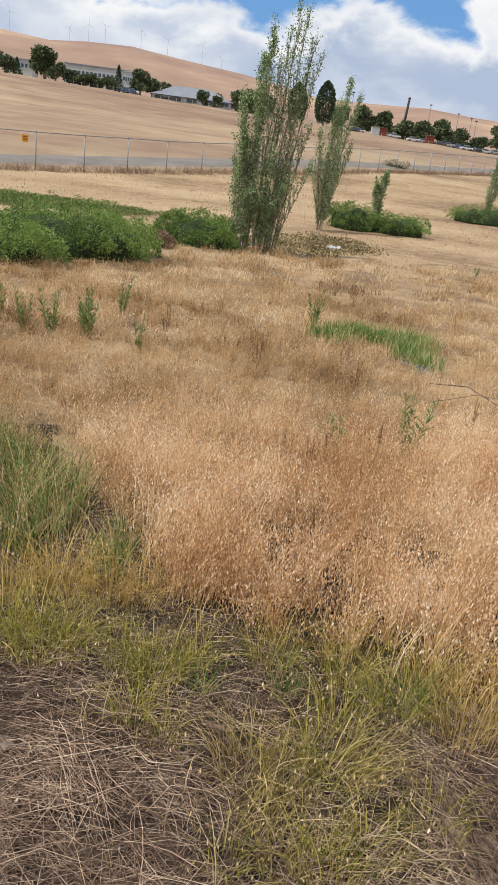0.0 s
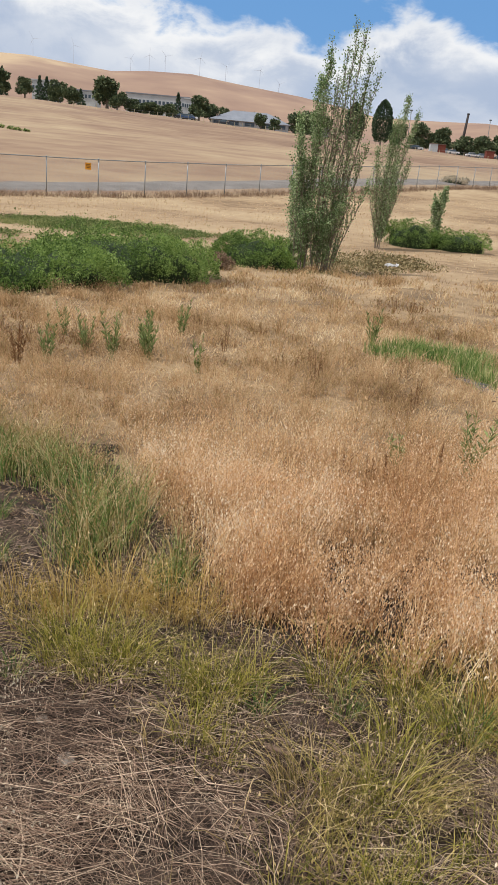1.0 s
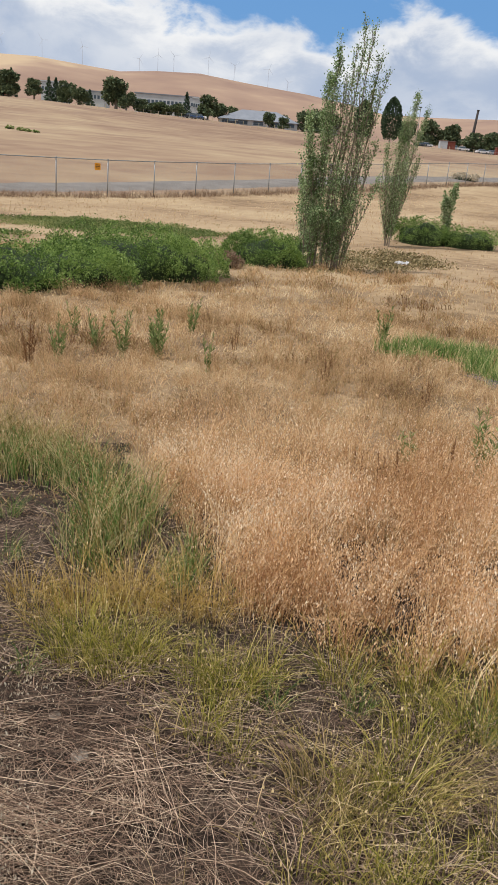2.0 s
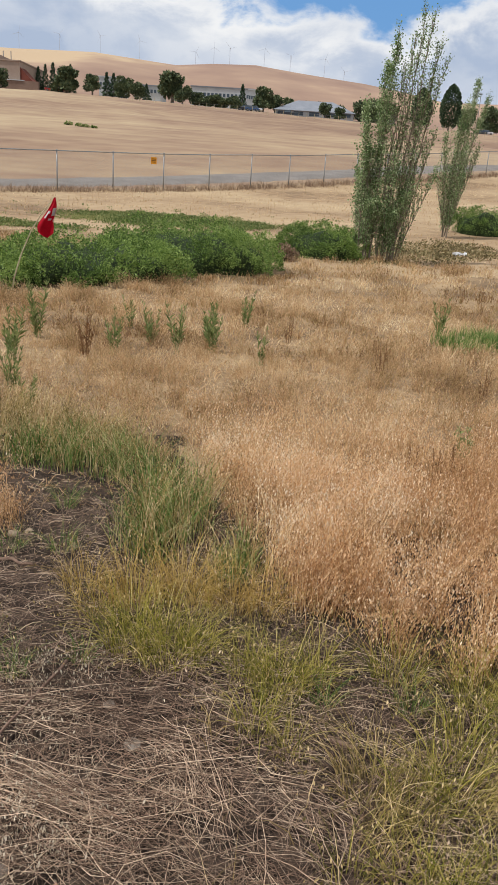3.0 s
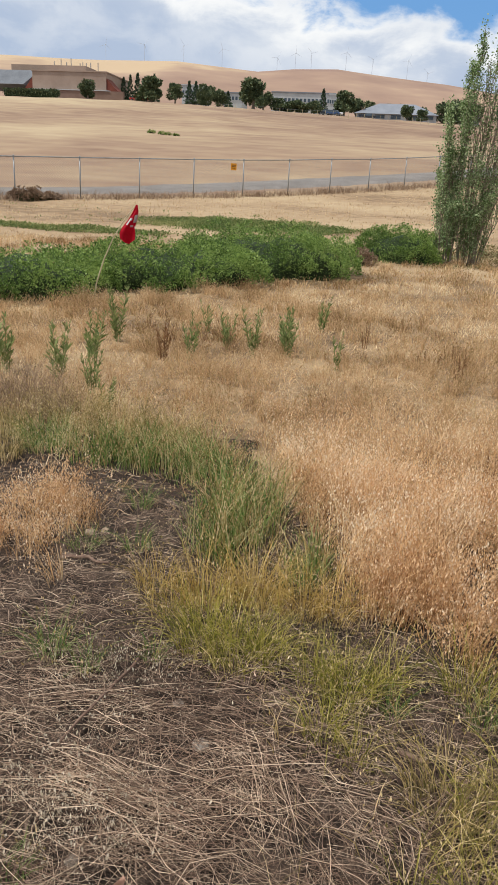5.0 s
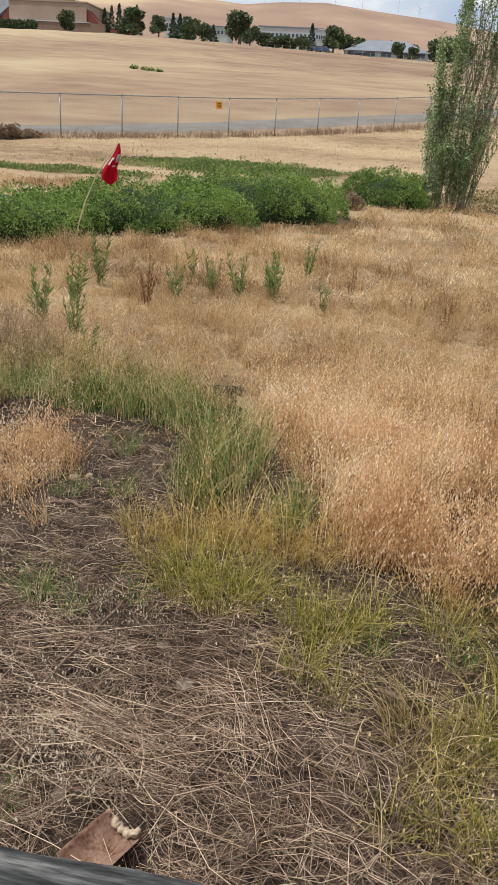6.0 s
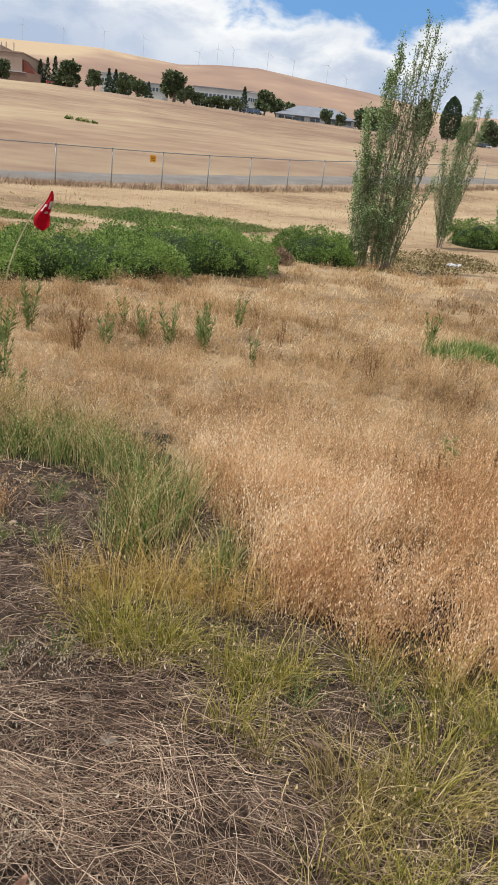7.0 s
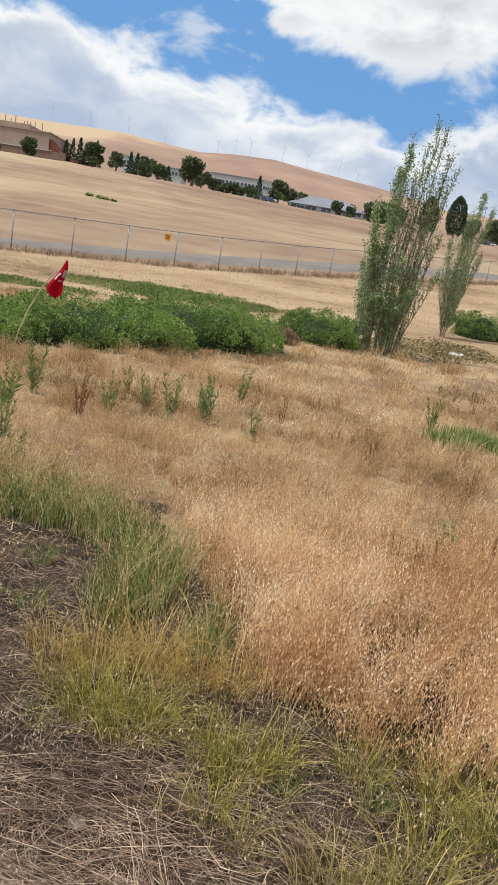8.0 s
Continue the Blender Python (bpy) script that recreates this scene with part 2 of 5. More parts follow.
M_BEIGE = mat("beige stucco", [(0.3, (0.306, 0.230, 0.187)), (0.7, (0.374, 0.289, 0.238))], 0.3, 0.9, 3.0)
M_BROWN = mat("brown plinth", [(0.3, (0.187, 0.123, 0.098)), (0.7, (0.246, 0.170, 0.136))], 0.3, 0.9, 3.0)
M_REDROOF = mat("rust red beam paint", [(0.3, (0.13, 0.035, 0.025)), (0.7, (0.20, 0.06, 0.04))], 0.5, 0.8)
M_GREYROOF = mat("grey roof sheet", [(0.3, (0.168, 0.185, 0.221)), (0.7, (0.231, 0.248, 0.287))], 0.3, 0.7, 3.0)
M_GLASSROOF = mat("dark slate sheet", [(0.3, (0.10, 0.11, 0.13)), (0.7, (0.15, 0.165, 0.19))], 0.3, 0.7, 3.0)
M_PALE = mat("pale wall paint", [(0.3, (0.380, 0.405, 0.430)), (0.7, (0.490, 0.510, 0.530))], 0.3, 0.8, 3.0)
M_GLASS = mat("dark window glass", [(0.3, (0.05, 0.07, 0.09)), (0.7, (0.09, 0.12, 0.15))], 0.4, 0.15)
M_TURBINE = mat("turbine grey", [(0.3, (0.46, 0.51, 0.59)), (0.7, (0.54, 0.59, 0.67))], 0.1, 0.6)
M_CHIMNEY = mat("dark chimney steel", [(0.3, (0.03, 0.025, 0.025)), (0.7, (0.06, 0.05, 0.05))], 0.4, 0.8)
M_TYRE = mat("tyre rubber", [(0.3, (0.02, 0.02, 0.02)), (0.7, (0.035, 0.035, 0.035))], 4.0, 0.8)
CAR_PAINT = [mat(n, [(0.3, c), (0.7, tuple(x * 1.15 for x in c))], 0.5, 0.3, spec=0.5) for n, c in (
    ("white car paint", (0.7, 0.7, 0.72)), ("silver car paint", (0.38, 0.40, 0.43)), ("dark car paint", (0.03, 0.035, 0.045)), ("red car paint", (0.38, 0.03, 0.02)), ("blue car paint", (0.05, 0.10, 0.22)))]

# ---- helpers for meshes ----
rng = np.random.default_rng(7)


def mesh_of(name, verts, faces, material):
    """A mesh from an array of vertices and an array of triangles or quads."""
    v, f = np.asarray(verts, np.float32), np.asarray(faces, np.int32)
    me = bpy.data.meshes.new(name)
    k = f.shape[1]
    me.vertices.add(len(v))
    me.vertices.foreach_set("co", v.ravel())
    me.loops.add(f.size)
    me.loops.foreach_set("vertex_index", f.ravel())
    me.polygons.add(len(f))
    me.polygons.foreach_set("loop_start", np.arange(0, f.size, k, dtype=np.int32))
    me.polygons.foreach_set("loop_total", np.full(len(f), k, np.int32))
    me.update(calc_edges=True)
    me.validate()
    me.materials.append(material)
    return me


def link(name, me, parent=None, label=""):
    ob = new(name, me)
    ob.parent = parent
    return tagged(ob, label)


def part(name, bm, material, parent, label="", smooth=False):
    me = bpy.data.meshes.new(name)
    bmesh.ops.recalc_face_normals(bm, faces=bm.faces)
    bm.to_mesh(me)
    bm.free()
    me.materials.append(material)
    if smooth:
        me.polygons.foreach_set("use_smooth", [True] * len(me.polygons))
    return link(name, me, parent, label)


def box(bm, size, at, turn=0.0, bevel=0.0):
    made = bmesh.ops.create_cube(bm, size=1)["verts"]
    bmesh.ops.scale(bm, vec=size, verts=made)
    if bevel:
        edges = list({e for q in made for e in q.link_edges})
        made = list({q for f in bmesh.ops.bevel(bm, geom=edges, offset=bevel, segments=2, affect="EDGES")["faces"] for q in f.verts} | {q for q in made if q.is_valid})
    bmesh.ops.rotate(bm, cent=(0, 0, 0), matrix=Matrix.Rotation(turn, 3, "Z"), verts=made)
    bmesh.ops.translate(bm, vec=at, verts=made)
    return made


def tube(bm, path, radii, sides=6):
    """A tapered tube along a path of points."""
    rings = []
    for i, p in enumerate(path):
        p = Vector(p)
        d = (Vector(path[min(i + 1, len(path) - 1)]) - Vector(path[max(i - 1, 0)])).normalized()
        a = d.cross(Vector((0.31, 0.87, 0.38))).normalized()
        b = d.cross(a)
        rings.append([bm.verts.new(p + radii[i] * (math.cos(k * math.tau / sides) * a + math.sin(k * math.tau / sides) * b)) for k in range(sides)])
    for r, s in zip(rings, rings[1:]):
        for k in range(sides):
            bm.faces.new((r[k], r[(k + 1) % sides], s[(k + 1) % sides], s[k]))
    bm.faces.new(rings[0][::-1])
    bm.faces.new(rings[-1])


def empty(name, m, label, category, group=""):
    ob = new(name)
    ob.matrix_basis = m
    return tagged(ob, label, category, group)


# ---- the lie of the land ----
RISE_Y = (-10, 10, 18, 24, 35, 42, 48.6, 60, 67, 120, 170, 230, 280, 330, 600, 5000)
RISE_Z = (0, 0, 0.1, 0.3, 0.94, 1.4, 2.06, 3.4, 4.4, 10.4, 16.2, 22.4, 27.0, 29, 32, 32)
RIDGE_AZ = (-180, -60, -27, -21, -16, -13, -10.5, -8, -5, -2, 2.5, 5, 8, 11, 15.6, 18.7, 25, 60, 180)
RIDGE_EL = (3, 6, 7.75, 7.9, 8.15, 8.0, 7.85, 8.1, 8.2, 7.9, 7.5, 7.15, 6.6, 6.6, 6.65, 6.3, 6, 4, 3)


def smooth01(v):
    v = np.clip(v, 0, 1)
    return v * v * (3 - 2 * v)


def bumps(x, y, size, seed):
    """Cheap smooth unevenness from a few crossed waves."""
    g = np.random.default_rng(seed)
    total = 0.0
    for k in range(6):
        a, f, p = g.uniform(0, math.tau), g.uniform(0.6, 1.9) / size, g.uniform(0, math.tau)
        total = total + np.sin((x * math.cos(a) + y * math.sin(a)) * f * math.tau + p)
    return total / 6


def land(x, y):
    """The height of the ground."""
    x, y = np.asarray(x, float), np.asarray(y, float)
    r, az = np.hypot(x, y), np.degrees(np.arctan2(x, y))
    z = np.interp(y, RISE_Y, RISE_Z)
    z = z - 0.037 * np.clip(x, -78, 160) * np.clip((y - 50) / 120, 0, 1)
    z = z + 0.05 * bumps(x, y, 2.4, 3) * smooth01((r - 1.5) / 4) + 0.35 * bumps(x, y, 28, 4) * smooth01((r - 60) / 80)
    crest = 1920 * np.tan(np.radians(np.interp(az, RIDGE_AZ, RIDGE_EL)))
    folds = 1 + 0.10 * bumps(x, y, 700, 5) * smooth01((r - 600) / 300) * smooth01((1900 - r) / 300)
    hill = smooth01((r - 650) / 1350) ** 1.15 * folds
    return np.where(r > 650, z + (crest - z) * np.minimum(hill, 1.0), z) - np.clip(r - 2100, 0, None) * 0.03


angles = np.radians(np.concatenate([np.arange(-48, 48, 0.5), np.arange(48, 312, 6.0)]))
radii = np.concatenate([[0.0], np.arange(0.4, 24, 0.22), 24 * 1.035 ** np.arange(0, 155)])
radii = radii[radii < 4800]
gr, ga = np.meshgrid(radii, angles, indexing="ij")
gx, gy = gr * np.sin(ga), gr * np.cos(ga)
gz = land(gx, gy)
na, nr = len(angles), len(radii)
ii, jj = np.meshgrid(np.arange(nr - 1), np.arange(na), indexing="ij")
quads = np.stack([ii * na + jj, ii * na + (jj + 1) % na, (ii + 1) * na + (jj + 1) % na, (ii + 1) * na + jj], -1).reshape(-1, 4)
ground_mesh = mesh_of("ground", np.stack([gx, gy, gz], -1).reshape(-1, 3), quads[:, ::-1], M_SOIL)
for m in (M_MEADOW, M_FIELD, M_HILL, M_DRY):
    ground_mesh.materials.append(m)
mid_r, mid_a = radii[ii.ravel()], angles[jj.ravel()]
mid_x, mid_y = mid_r * np.sin(mid_a), mid_r * np.cos(mid_a)
fence_side = (mid_x + 14.66) * -0.728 + (mid_y - 34.98) * 0.685
tread = (mid_y + 0.25 * mid_x + 0.3 * bumps(mid_x, mid_y, 0.8, 9) - 0.8 * smooth01((-0.5 - mid_x) / 0.4) > 3.7) | (mid_y < 0.2) | (np.abs(mid_x) > 0.6 + mid_y)
zone = np.where(mid_r > 560, 3, np.where(fence_side > 1.0, 2, np.where(mid_y + 1.2 * bumps(mid_x, mid_y, 4, 8) > 17.5, 4, np.where(tread, 1, 0))))
worn = np.hypot((mid_x - 9.0) / 3.4, (mid_y - 19.0) / 4.2) + 0.25 * bumps(mid_x, mid_y, 2.2, 12) < 0.9
zone = np.where(worn & (zone == 4), 1, zone)
ground_mesh.polygons.foreach_set("material_index", zone.astype(np.int32))
ground_mesh.polygons.foreach_set("use_smooth", np.ones(len(zone), bool))
tagged(link("ground", ground_mesh), "dry grassland soil rising to golden hills", "ground", kind="structure")

# asphalt road along the far side of the fence
FENCE_A, FENCE_D, FENCE_N = Vector((-14.66, 34.98)), Vector((0.685, 0.7285)), Vector((-0.7285, 0.685))
s = np.arange(-60, 200, 1.0)
w = np.array([2.5, 3.1, 4.0, 5.0, 6.2, 6.6])
lift = np.array([-0.10, 0.05, 0.08, 0.08, 0.05, -0.10])
rs, rw = np.meshgrid(s, w, indexing="ij")
rx = FENCE_A.x + FENCE_D.x * rs + FENCE_N.x * rw
ry = FENCE_A.y + FENCE_D.y * rs + FENCE_N.y * rw
rz = land(rx, ry) + lift[None, :] + 0.04
ri, rj = np.meshgrid(np.arange(len(s) - 1), np.arange(len(w) - 1), indexing="ij")
rq = np.stack([ri * 6 + rj, (ri + 1) * 6 + rj, (ri + 1) * 6 + rj + 1, ri * 6 + rj + 1], -1).reshape(-1, 4)
tagged(link("road", mesh_of("road", np.stack([rx, ry, rz], -1).reshape(-1, 3), rq, M_ROAD)), "narrow worn grey asphalt road behind the fence", "road", kind="structure")

# ---- chain-link fence ----
def fence_point(k, off=0.0):
    x, y = FENCE_A + FENCE_D * (3.117 * k) + FENCE_N * off
    return Vector((x, y, float(land(x, y))))


fence = empty("chain_link_fence", Matrix.Identity(4), "galvanised chain-link fence with steel posts along a road", "fence")
FENCE_LO, FENCE_HI, TALL = -7, 34, 1.83
bm = bmesh.new()
tube(bm, [(0, 0, -0.3), (0, 0, 1.85)], [0.031, 0.031], 8)
bmesh.ops.create_uvsphere(bm, u_segments=8, v_segments=5, radius=0.045, matrix=Matrix.Translation((0, 0, 1.86)))
post = part("post", bm, M_STEEL, fence, smooth=True)
post.location = fence_point(FENCE_LO)
for k in range(FENCE_LO + 1, FENCE_HI + 1):
    p = post.copy()
    scene.collection.objects.link(p)
    p.location = fence_point(k)
bm = bmesh.new()
tube(bm, [fence_point(k) + Vector((0, 0, TALL)) for k in range(FENCE_LO, FENCE_HI + 1)], [0.026] * (FENCE_HI - FENCE_LO + 1), 6)
part("top_rail", bm, M_STEEL, fence)
bv, bf = [], []
step, thick = 0.075, 0.0022
for k in range(FENCE_LO, FENCE_HI):
    a, b = fence_point(k), fence_point(k + 1)
    n = int(3.117 / step)
    for i in range(-int(TALL / step), n):
        for slant in (1, -1):
            u0, u1 = i * step / 3.117, (i * step + TALL) / 3.117
            v0, v1 = 0.0, 1.0
            if u0 < 0:
                v0, u0 = -u0 * 3.117 / TALL, 0.0
            if u1 > 1:
                v1, u1 = v1 - (u1 - 1) * 3.117 / TALL, 1.0
            if u1 <= u0:
                continue
            if slant < 0:
                v0, v1 = 1 - v0, 1 - v1
            p, q = a.lerp(b, u0) + Vector((0, 0, 0.03 + 1.78 * v0)), a.lerp(b, u1) + Vector((0, 0, 0.03 + 1.78 * v1))
            c = len(bv)
            t = Vector((0, 0, thick))
            bv += [p - t, q - t, q + t, p + t]
            bf.append((c, c + 1, c + 2, c + 3))
link("wire_mesh", mesh_of("wire_mesh", [tuple(v) for v in bv], bf, M_STEEL), fence, "woven diamond wire")

# the orange sign wired to the fence
at = fence_point(2.78, -0.05)
sign = empty("warning_sign", pose(at.x, at.y, at.z + 1.52, 0, 0, 46.7), "small orange warning sign wired to the fence", "sign")
bm = bmesh.new()
box(bm, (0.36, 0.012, 0.34), (0, 0, 0), bevel=0.004)
plate = part("plate", bm, M_SIGN, sign)
for i, wide in enumerate((0.24, 0.28, 0.2)):
    bm = bmesh.new()
    box(bm, (wide, 0.006, 0.025), (0, -0.011, 0.08 - 0.075 * i))
    part("print_bar", bm, M_DARKINK, plate)


# ---- leaves and crowns ----
def leaf_cloud(points, size, ups, flat=0.55):
    """Small pointed leaves at points; ups: the way each leans. Returns vertices and quads."""
    n = len(points)
    d = ups + rng.normal(0, flat, (n, 3))
    d /= np.linalg.norm(d, axis=1)[:, None]
    e = np.cross(d, rng.normal(0, 1, (n, 3)))
    e /= np.linalg.norm(e, axis=1)[:, None]
    s = size * rng.uniform(0.6, 1.35, n)[:, None]
    side = e * s * 0.36
    v = np.stack([points, points + d * s * 0.5 + side, points + d * s, points + d * s * 0.5 - side], 1).reshape(-1, 3)
    return v, np.arange(4 * n).reshape(n, 4)


def shrub(x, y, rx, ry, tall, turn, leaves, label, size=0.032, mat_leaf=None):
    ob = empty("shrub", pose(x, y, float(land(x, y)), 0, 0, turn), label, "shrub", "low green shrubs")
    # an uneven mound
    u, v = np.meshgrid(np.linspace(0, math.tau, 40, endpoint=False), np.linspace(0, 1, 14), indexing="ij")
    seed = int(rng.integers(1e6))

    def form(u, v, k):
        a, c = np.cos(u), np.sin(u)
        rad = np.sin(v * math.pi / 2) ** 0.9
        lump = 1 + 0.16 * bumps(a * 2 + v, c * 2 - v, 1.5, seed) + 0.10 * bumps(a * 5, c * 5 + v * 2, 1.6, seed + 1)
        crown = np.maximum(np.cos(v * math.pi / 2), 0) ** 0.62 * (0.92 + 0.35 * bumps(a * rad * rx, c * rad * ry, 1.3, seed + 2))
        return np.stack([rx * a * rad * lump * k, ry * c * rad * lump * k, tall * k * crown - 0.03], -1)

    # a solid dark mound, coloured as the shade that shows between leaves
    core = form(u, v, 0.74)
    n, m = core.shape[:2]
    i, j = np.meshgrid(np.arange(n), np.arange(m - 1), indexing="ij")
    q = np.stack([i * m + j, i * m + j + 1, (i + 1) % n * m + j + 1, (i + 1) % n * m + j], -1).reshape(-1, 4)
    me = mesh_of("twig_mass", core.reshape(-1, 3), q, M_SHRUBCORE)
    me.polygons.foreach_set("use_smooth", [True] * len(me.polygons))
    link("twig_mass", me, ob, "solid core coloured as the shade between leaves")
    # rounded heads of leaves crowded over the mound, with gaps between them
    heads = int(max(24, 60 * rx * ry))
    ca, cv = rng.uniform(0, math.tau, heads), rng.uniform(0.0, 1.0, heads) ** 0.42
    mid = form(ca, cv, 0.84)
    ball = min(0.26, 0.40 * min(rx, ry, tall)) * rng.uniform(0.6, 1.2, heads)
    sprays = leaves // 5
    own = rng.integers(0, heads, sprays)
    out = rng.normal(0, 1, (sprays, 3)) + 0.9 * mid[own] / np.array([rx, ry, tall])
    out[:, 2] = np.abs(out[:, 2]) * 0.9 + 0.05
    out /= np.linalg.norm(out, axis=1)[:, None]
    c = mid[own] + out * (ball[own] * rng.uniform(0.80, 1.05, sprays))[:, None]
    p = np.repeat(c, 5, 0) + rng.normal(0, 0.016, (sprays * 5, 3))
    low = leaves // 4
    fill = form(rng.uniform(0, math.tau, low), rng.uniform(0, 1, low) ** 0.4, 0.80)
    p = np.concatenate([p, fill + rng.normal(0, 0.02, (low, 3))])
    p[:, 2] = np.maximum(p[:, 2], 0.0)
    out = np.concatenate([out[np.repeat(np.arange(sprays), 5)], fill / np.array([rx, ry, tall]) + np.array([0, 0, 0.3])])
    lv, lf = leaf_cloud(p, size, out, 0.45)
    link("foliage", mesh_of("foliage", lv, lf, mat_leaf or M_SHRUB), ob)
    return ob


def poplar(x, y, stems, label, leaf=0.042, leaves=1150):
    """Upright shoots from one base. stems: (dx, dy, height, lean x, lean y, spread, leafiness)."""
    ob = empty("poplar_tree", pose(x, y, float(land(x, y))), label, "tree", "young poplars")
    for dx, dy, high, lx, ly, spread, thick in stems:
        bm = bmesh.new()
        n = 9
        wob = rng.normal(0, 0.02, (n + 1, 2)) * high / 4
        line = np.array([(dx + lx * (i / n) ** 1.3 + wob[i, 0] * (i > 0), dy + ly * (i / n) ** 1.3 + wob[i, 1] * (i > 0), high * i / n - 0.05 * (i == 0)) for i in range(n + 1)])
        r0 = 0.0042 * high + 0.006
        tube(bm, [tuple(p) for p in line], [r0 * (1 - 0.9 * i / n) for i in range(n + 1)], 6)
        pts, ups = [], []
        count = int(12 * high)
        for b in range(count):
            t = 0.06 + 0.92 * (b + rng.random()) / count
            base = np.array([np.interp(t * n, np.arange(n + 1), line[:, k]) for k in range(3)])
            a = rng.uniform(0, math.tau)
            long = spread * (0.35 + 1.0 * math.sin(min(1, t * 1.25) * math.pi) ** 0.7) * rng.uniform(0.5, 1.2) + 0.08
            tip = base + np.array([math.cos(a) * long * 0.42, math.sin(a) * long * 0.42, long * rng.uniform(1.4, 2.2)])
            midp = (base + tip) / 2 + np.array([math.cos(a), math.sin(a), -0.4]) * long * 0.10
            tube(bm, [tuple(base), tuple(midp), tuple(tip)], [0.007, 0.005, 0.002], 4)
            k = int(leaves * thick / count * rng.uniform(0.4, 1.6))
            f = rng.uniform(0.1, 1.05, k)[:, None]
            pts.append(base + (tip - base) * f + rng.normal(0, 0.05, (k, 3)))
            ups.append(np.tile(np.array([math.cos(a) * 0.5, math.sin(a) * 0.5, 0.5]), (k, 1)))
        part("trunk", bm, M_BARK, ob, "slim grey stem")
        lv, lf = leaf_cloud(np.concatenate(pts), leaf, np.concatenate(ups), 0.9)
        link("crown", mesh_of("crown", lv, lf, M_POPLAR), ob)
    return ob


def far_tree(az, y, tall, wide, kind="round", sink=0.0):
    """A tree of the town, by its bearing and distance."""
    x = y * math.tan(radians(az))
    names = {"round": ("broadleaf_tree", "dark green broadleaf tree at the edge of town"), "cone": ("conifer", "tall dark pointed conifer"), "cypress": ("cypress_tree", "dense dark green cypress tree")}
    name, label = names[kind]
    ob = empty(name, pose(x, y, float(land(x, y)) - sink), label, "tree", "trees of the town")
    bm = bmesh.new()
    tube(bm, [(0, 0, -0.5), (0.1, 0, tall * 0.4), (0, 0.1, tall * 0.8)], [wide * 0.05, wide * 0.035, 0.04], 6)
    pts, ups = [], []
    if kind == "round":
        for k in range(13):
            a, rr = rng.uniform(0, math.tau), math.sqrt(rng.random()) * wide * 0.27
            c = np.array([math.cos(a) * rr, math.sin(a) * rr, tall * rng.uniform(0.18, 0.86)])
            c[:2] *= 1.15 - 0.75 * max(0, c[2] / tall - 0.5)
            tube(bm, [(0, 0, tall * 0.25), tuple(c)], [wide * 0.02, 0.02], 4)
            d = rng.normal(0, 1, (300, 3))
            d /= np.linalg.norm(d, axis=1)[:, None]
            pts.append(c + d * np.array([wide * 0.16, wide * 0.16, tall * 0.13]) * rng.uniform(0.45, 1.15, (300, 1)))
            ups.append(d)
    else:
        n = 1700 if kind == "cone" else 3800
        t = rng.random(n) ** (1.5 if kind == "cone" else 0.9)
        a = rng.uniform(0, math.tau, n)
        r = wide * 0.5 * ((1 - t) if kind == "cone" else np.sin(np.clip(t * 0.9 + 0.12, 0, 1) * math.pi) ** 0.6) * ((0.75 + 0.35 * np.sin(t * 34 + a)) * rng.uniform(0.6, 1.05, n) if kind == "cone" else rng.uniform(0.7, 1.0, n))
        pts.append(np.stack([np.cos(a) * r, np.sin(a) * r, tall * (0.06 + 0.95 * t)], 1))
        ups.append(np.stack([np.cos(a), np.sin(a), np.full(n, -0.2 if kind == "cone" else 0.9)], 1))
    part("trunk", bm, M_BARK, ob)
    lv, lf = leaf_cloud(np.concatenate(pts), wide * (0.066 if kind == "round" else 0.10), np.concatenate(ups), 0.6)
    link("crown", mesh_of("crown", lv, lf, M_FARLEAF if kind == "round" else M_CONIFER), ob)
    return ob


# ---- shrubs and young trees ----
MOUND = "spreading mound of bright green leafy shrub in dry grass"
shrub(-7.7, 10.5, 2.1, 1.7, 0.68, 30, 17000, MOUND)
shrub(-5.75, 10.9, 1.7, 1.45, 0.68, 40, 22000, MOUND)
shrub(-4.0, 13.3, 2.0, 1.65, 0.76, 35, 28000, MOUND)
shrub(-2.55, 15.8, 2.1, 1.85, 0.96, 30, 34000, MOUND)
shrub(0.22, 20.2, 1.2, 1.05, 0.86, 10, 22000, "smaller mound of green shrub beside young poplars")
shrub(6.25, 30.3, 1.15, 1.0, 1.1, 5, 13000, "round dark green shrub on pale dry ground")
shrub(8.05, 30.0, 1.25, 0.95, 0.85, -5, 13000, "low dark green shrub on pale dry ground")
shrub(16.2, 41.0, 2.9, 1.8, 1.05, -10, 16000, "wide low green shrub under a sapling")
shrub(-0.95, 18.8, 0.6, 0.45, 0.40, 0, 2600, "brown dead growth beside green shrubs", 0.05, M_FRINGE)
LEFT_STEMS = [
    (-0.42, 0.0, 4.6, 0.14, 0.1, 0.28, 3.2),
    (-0.26, -0.08, 5.15, 0.16, 0.0, 0.27, 3.4),
    (-0.55, -0.1, 3.6, -0.16, 0.1, 0.30, 2.8),
    (-0.34, 0.1, 2.7, -0.25, -0.2, 0.34, 1.8),
    (-0.62, 0.05, 2.1, -0.12, 0.1, 0.3, 1.4)]
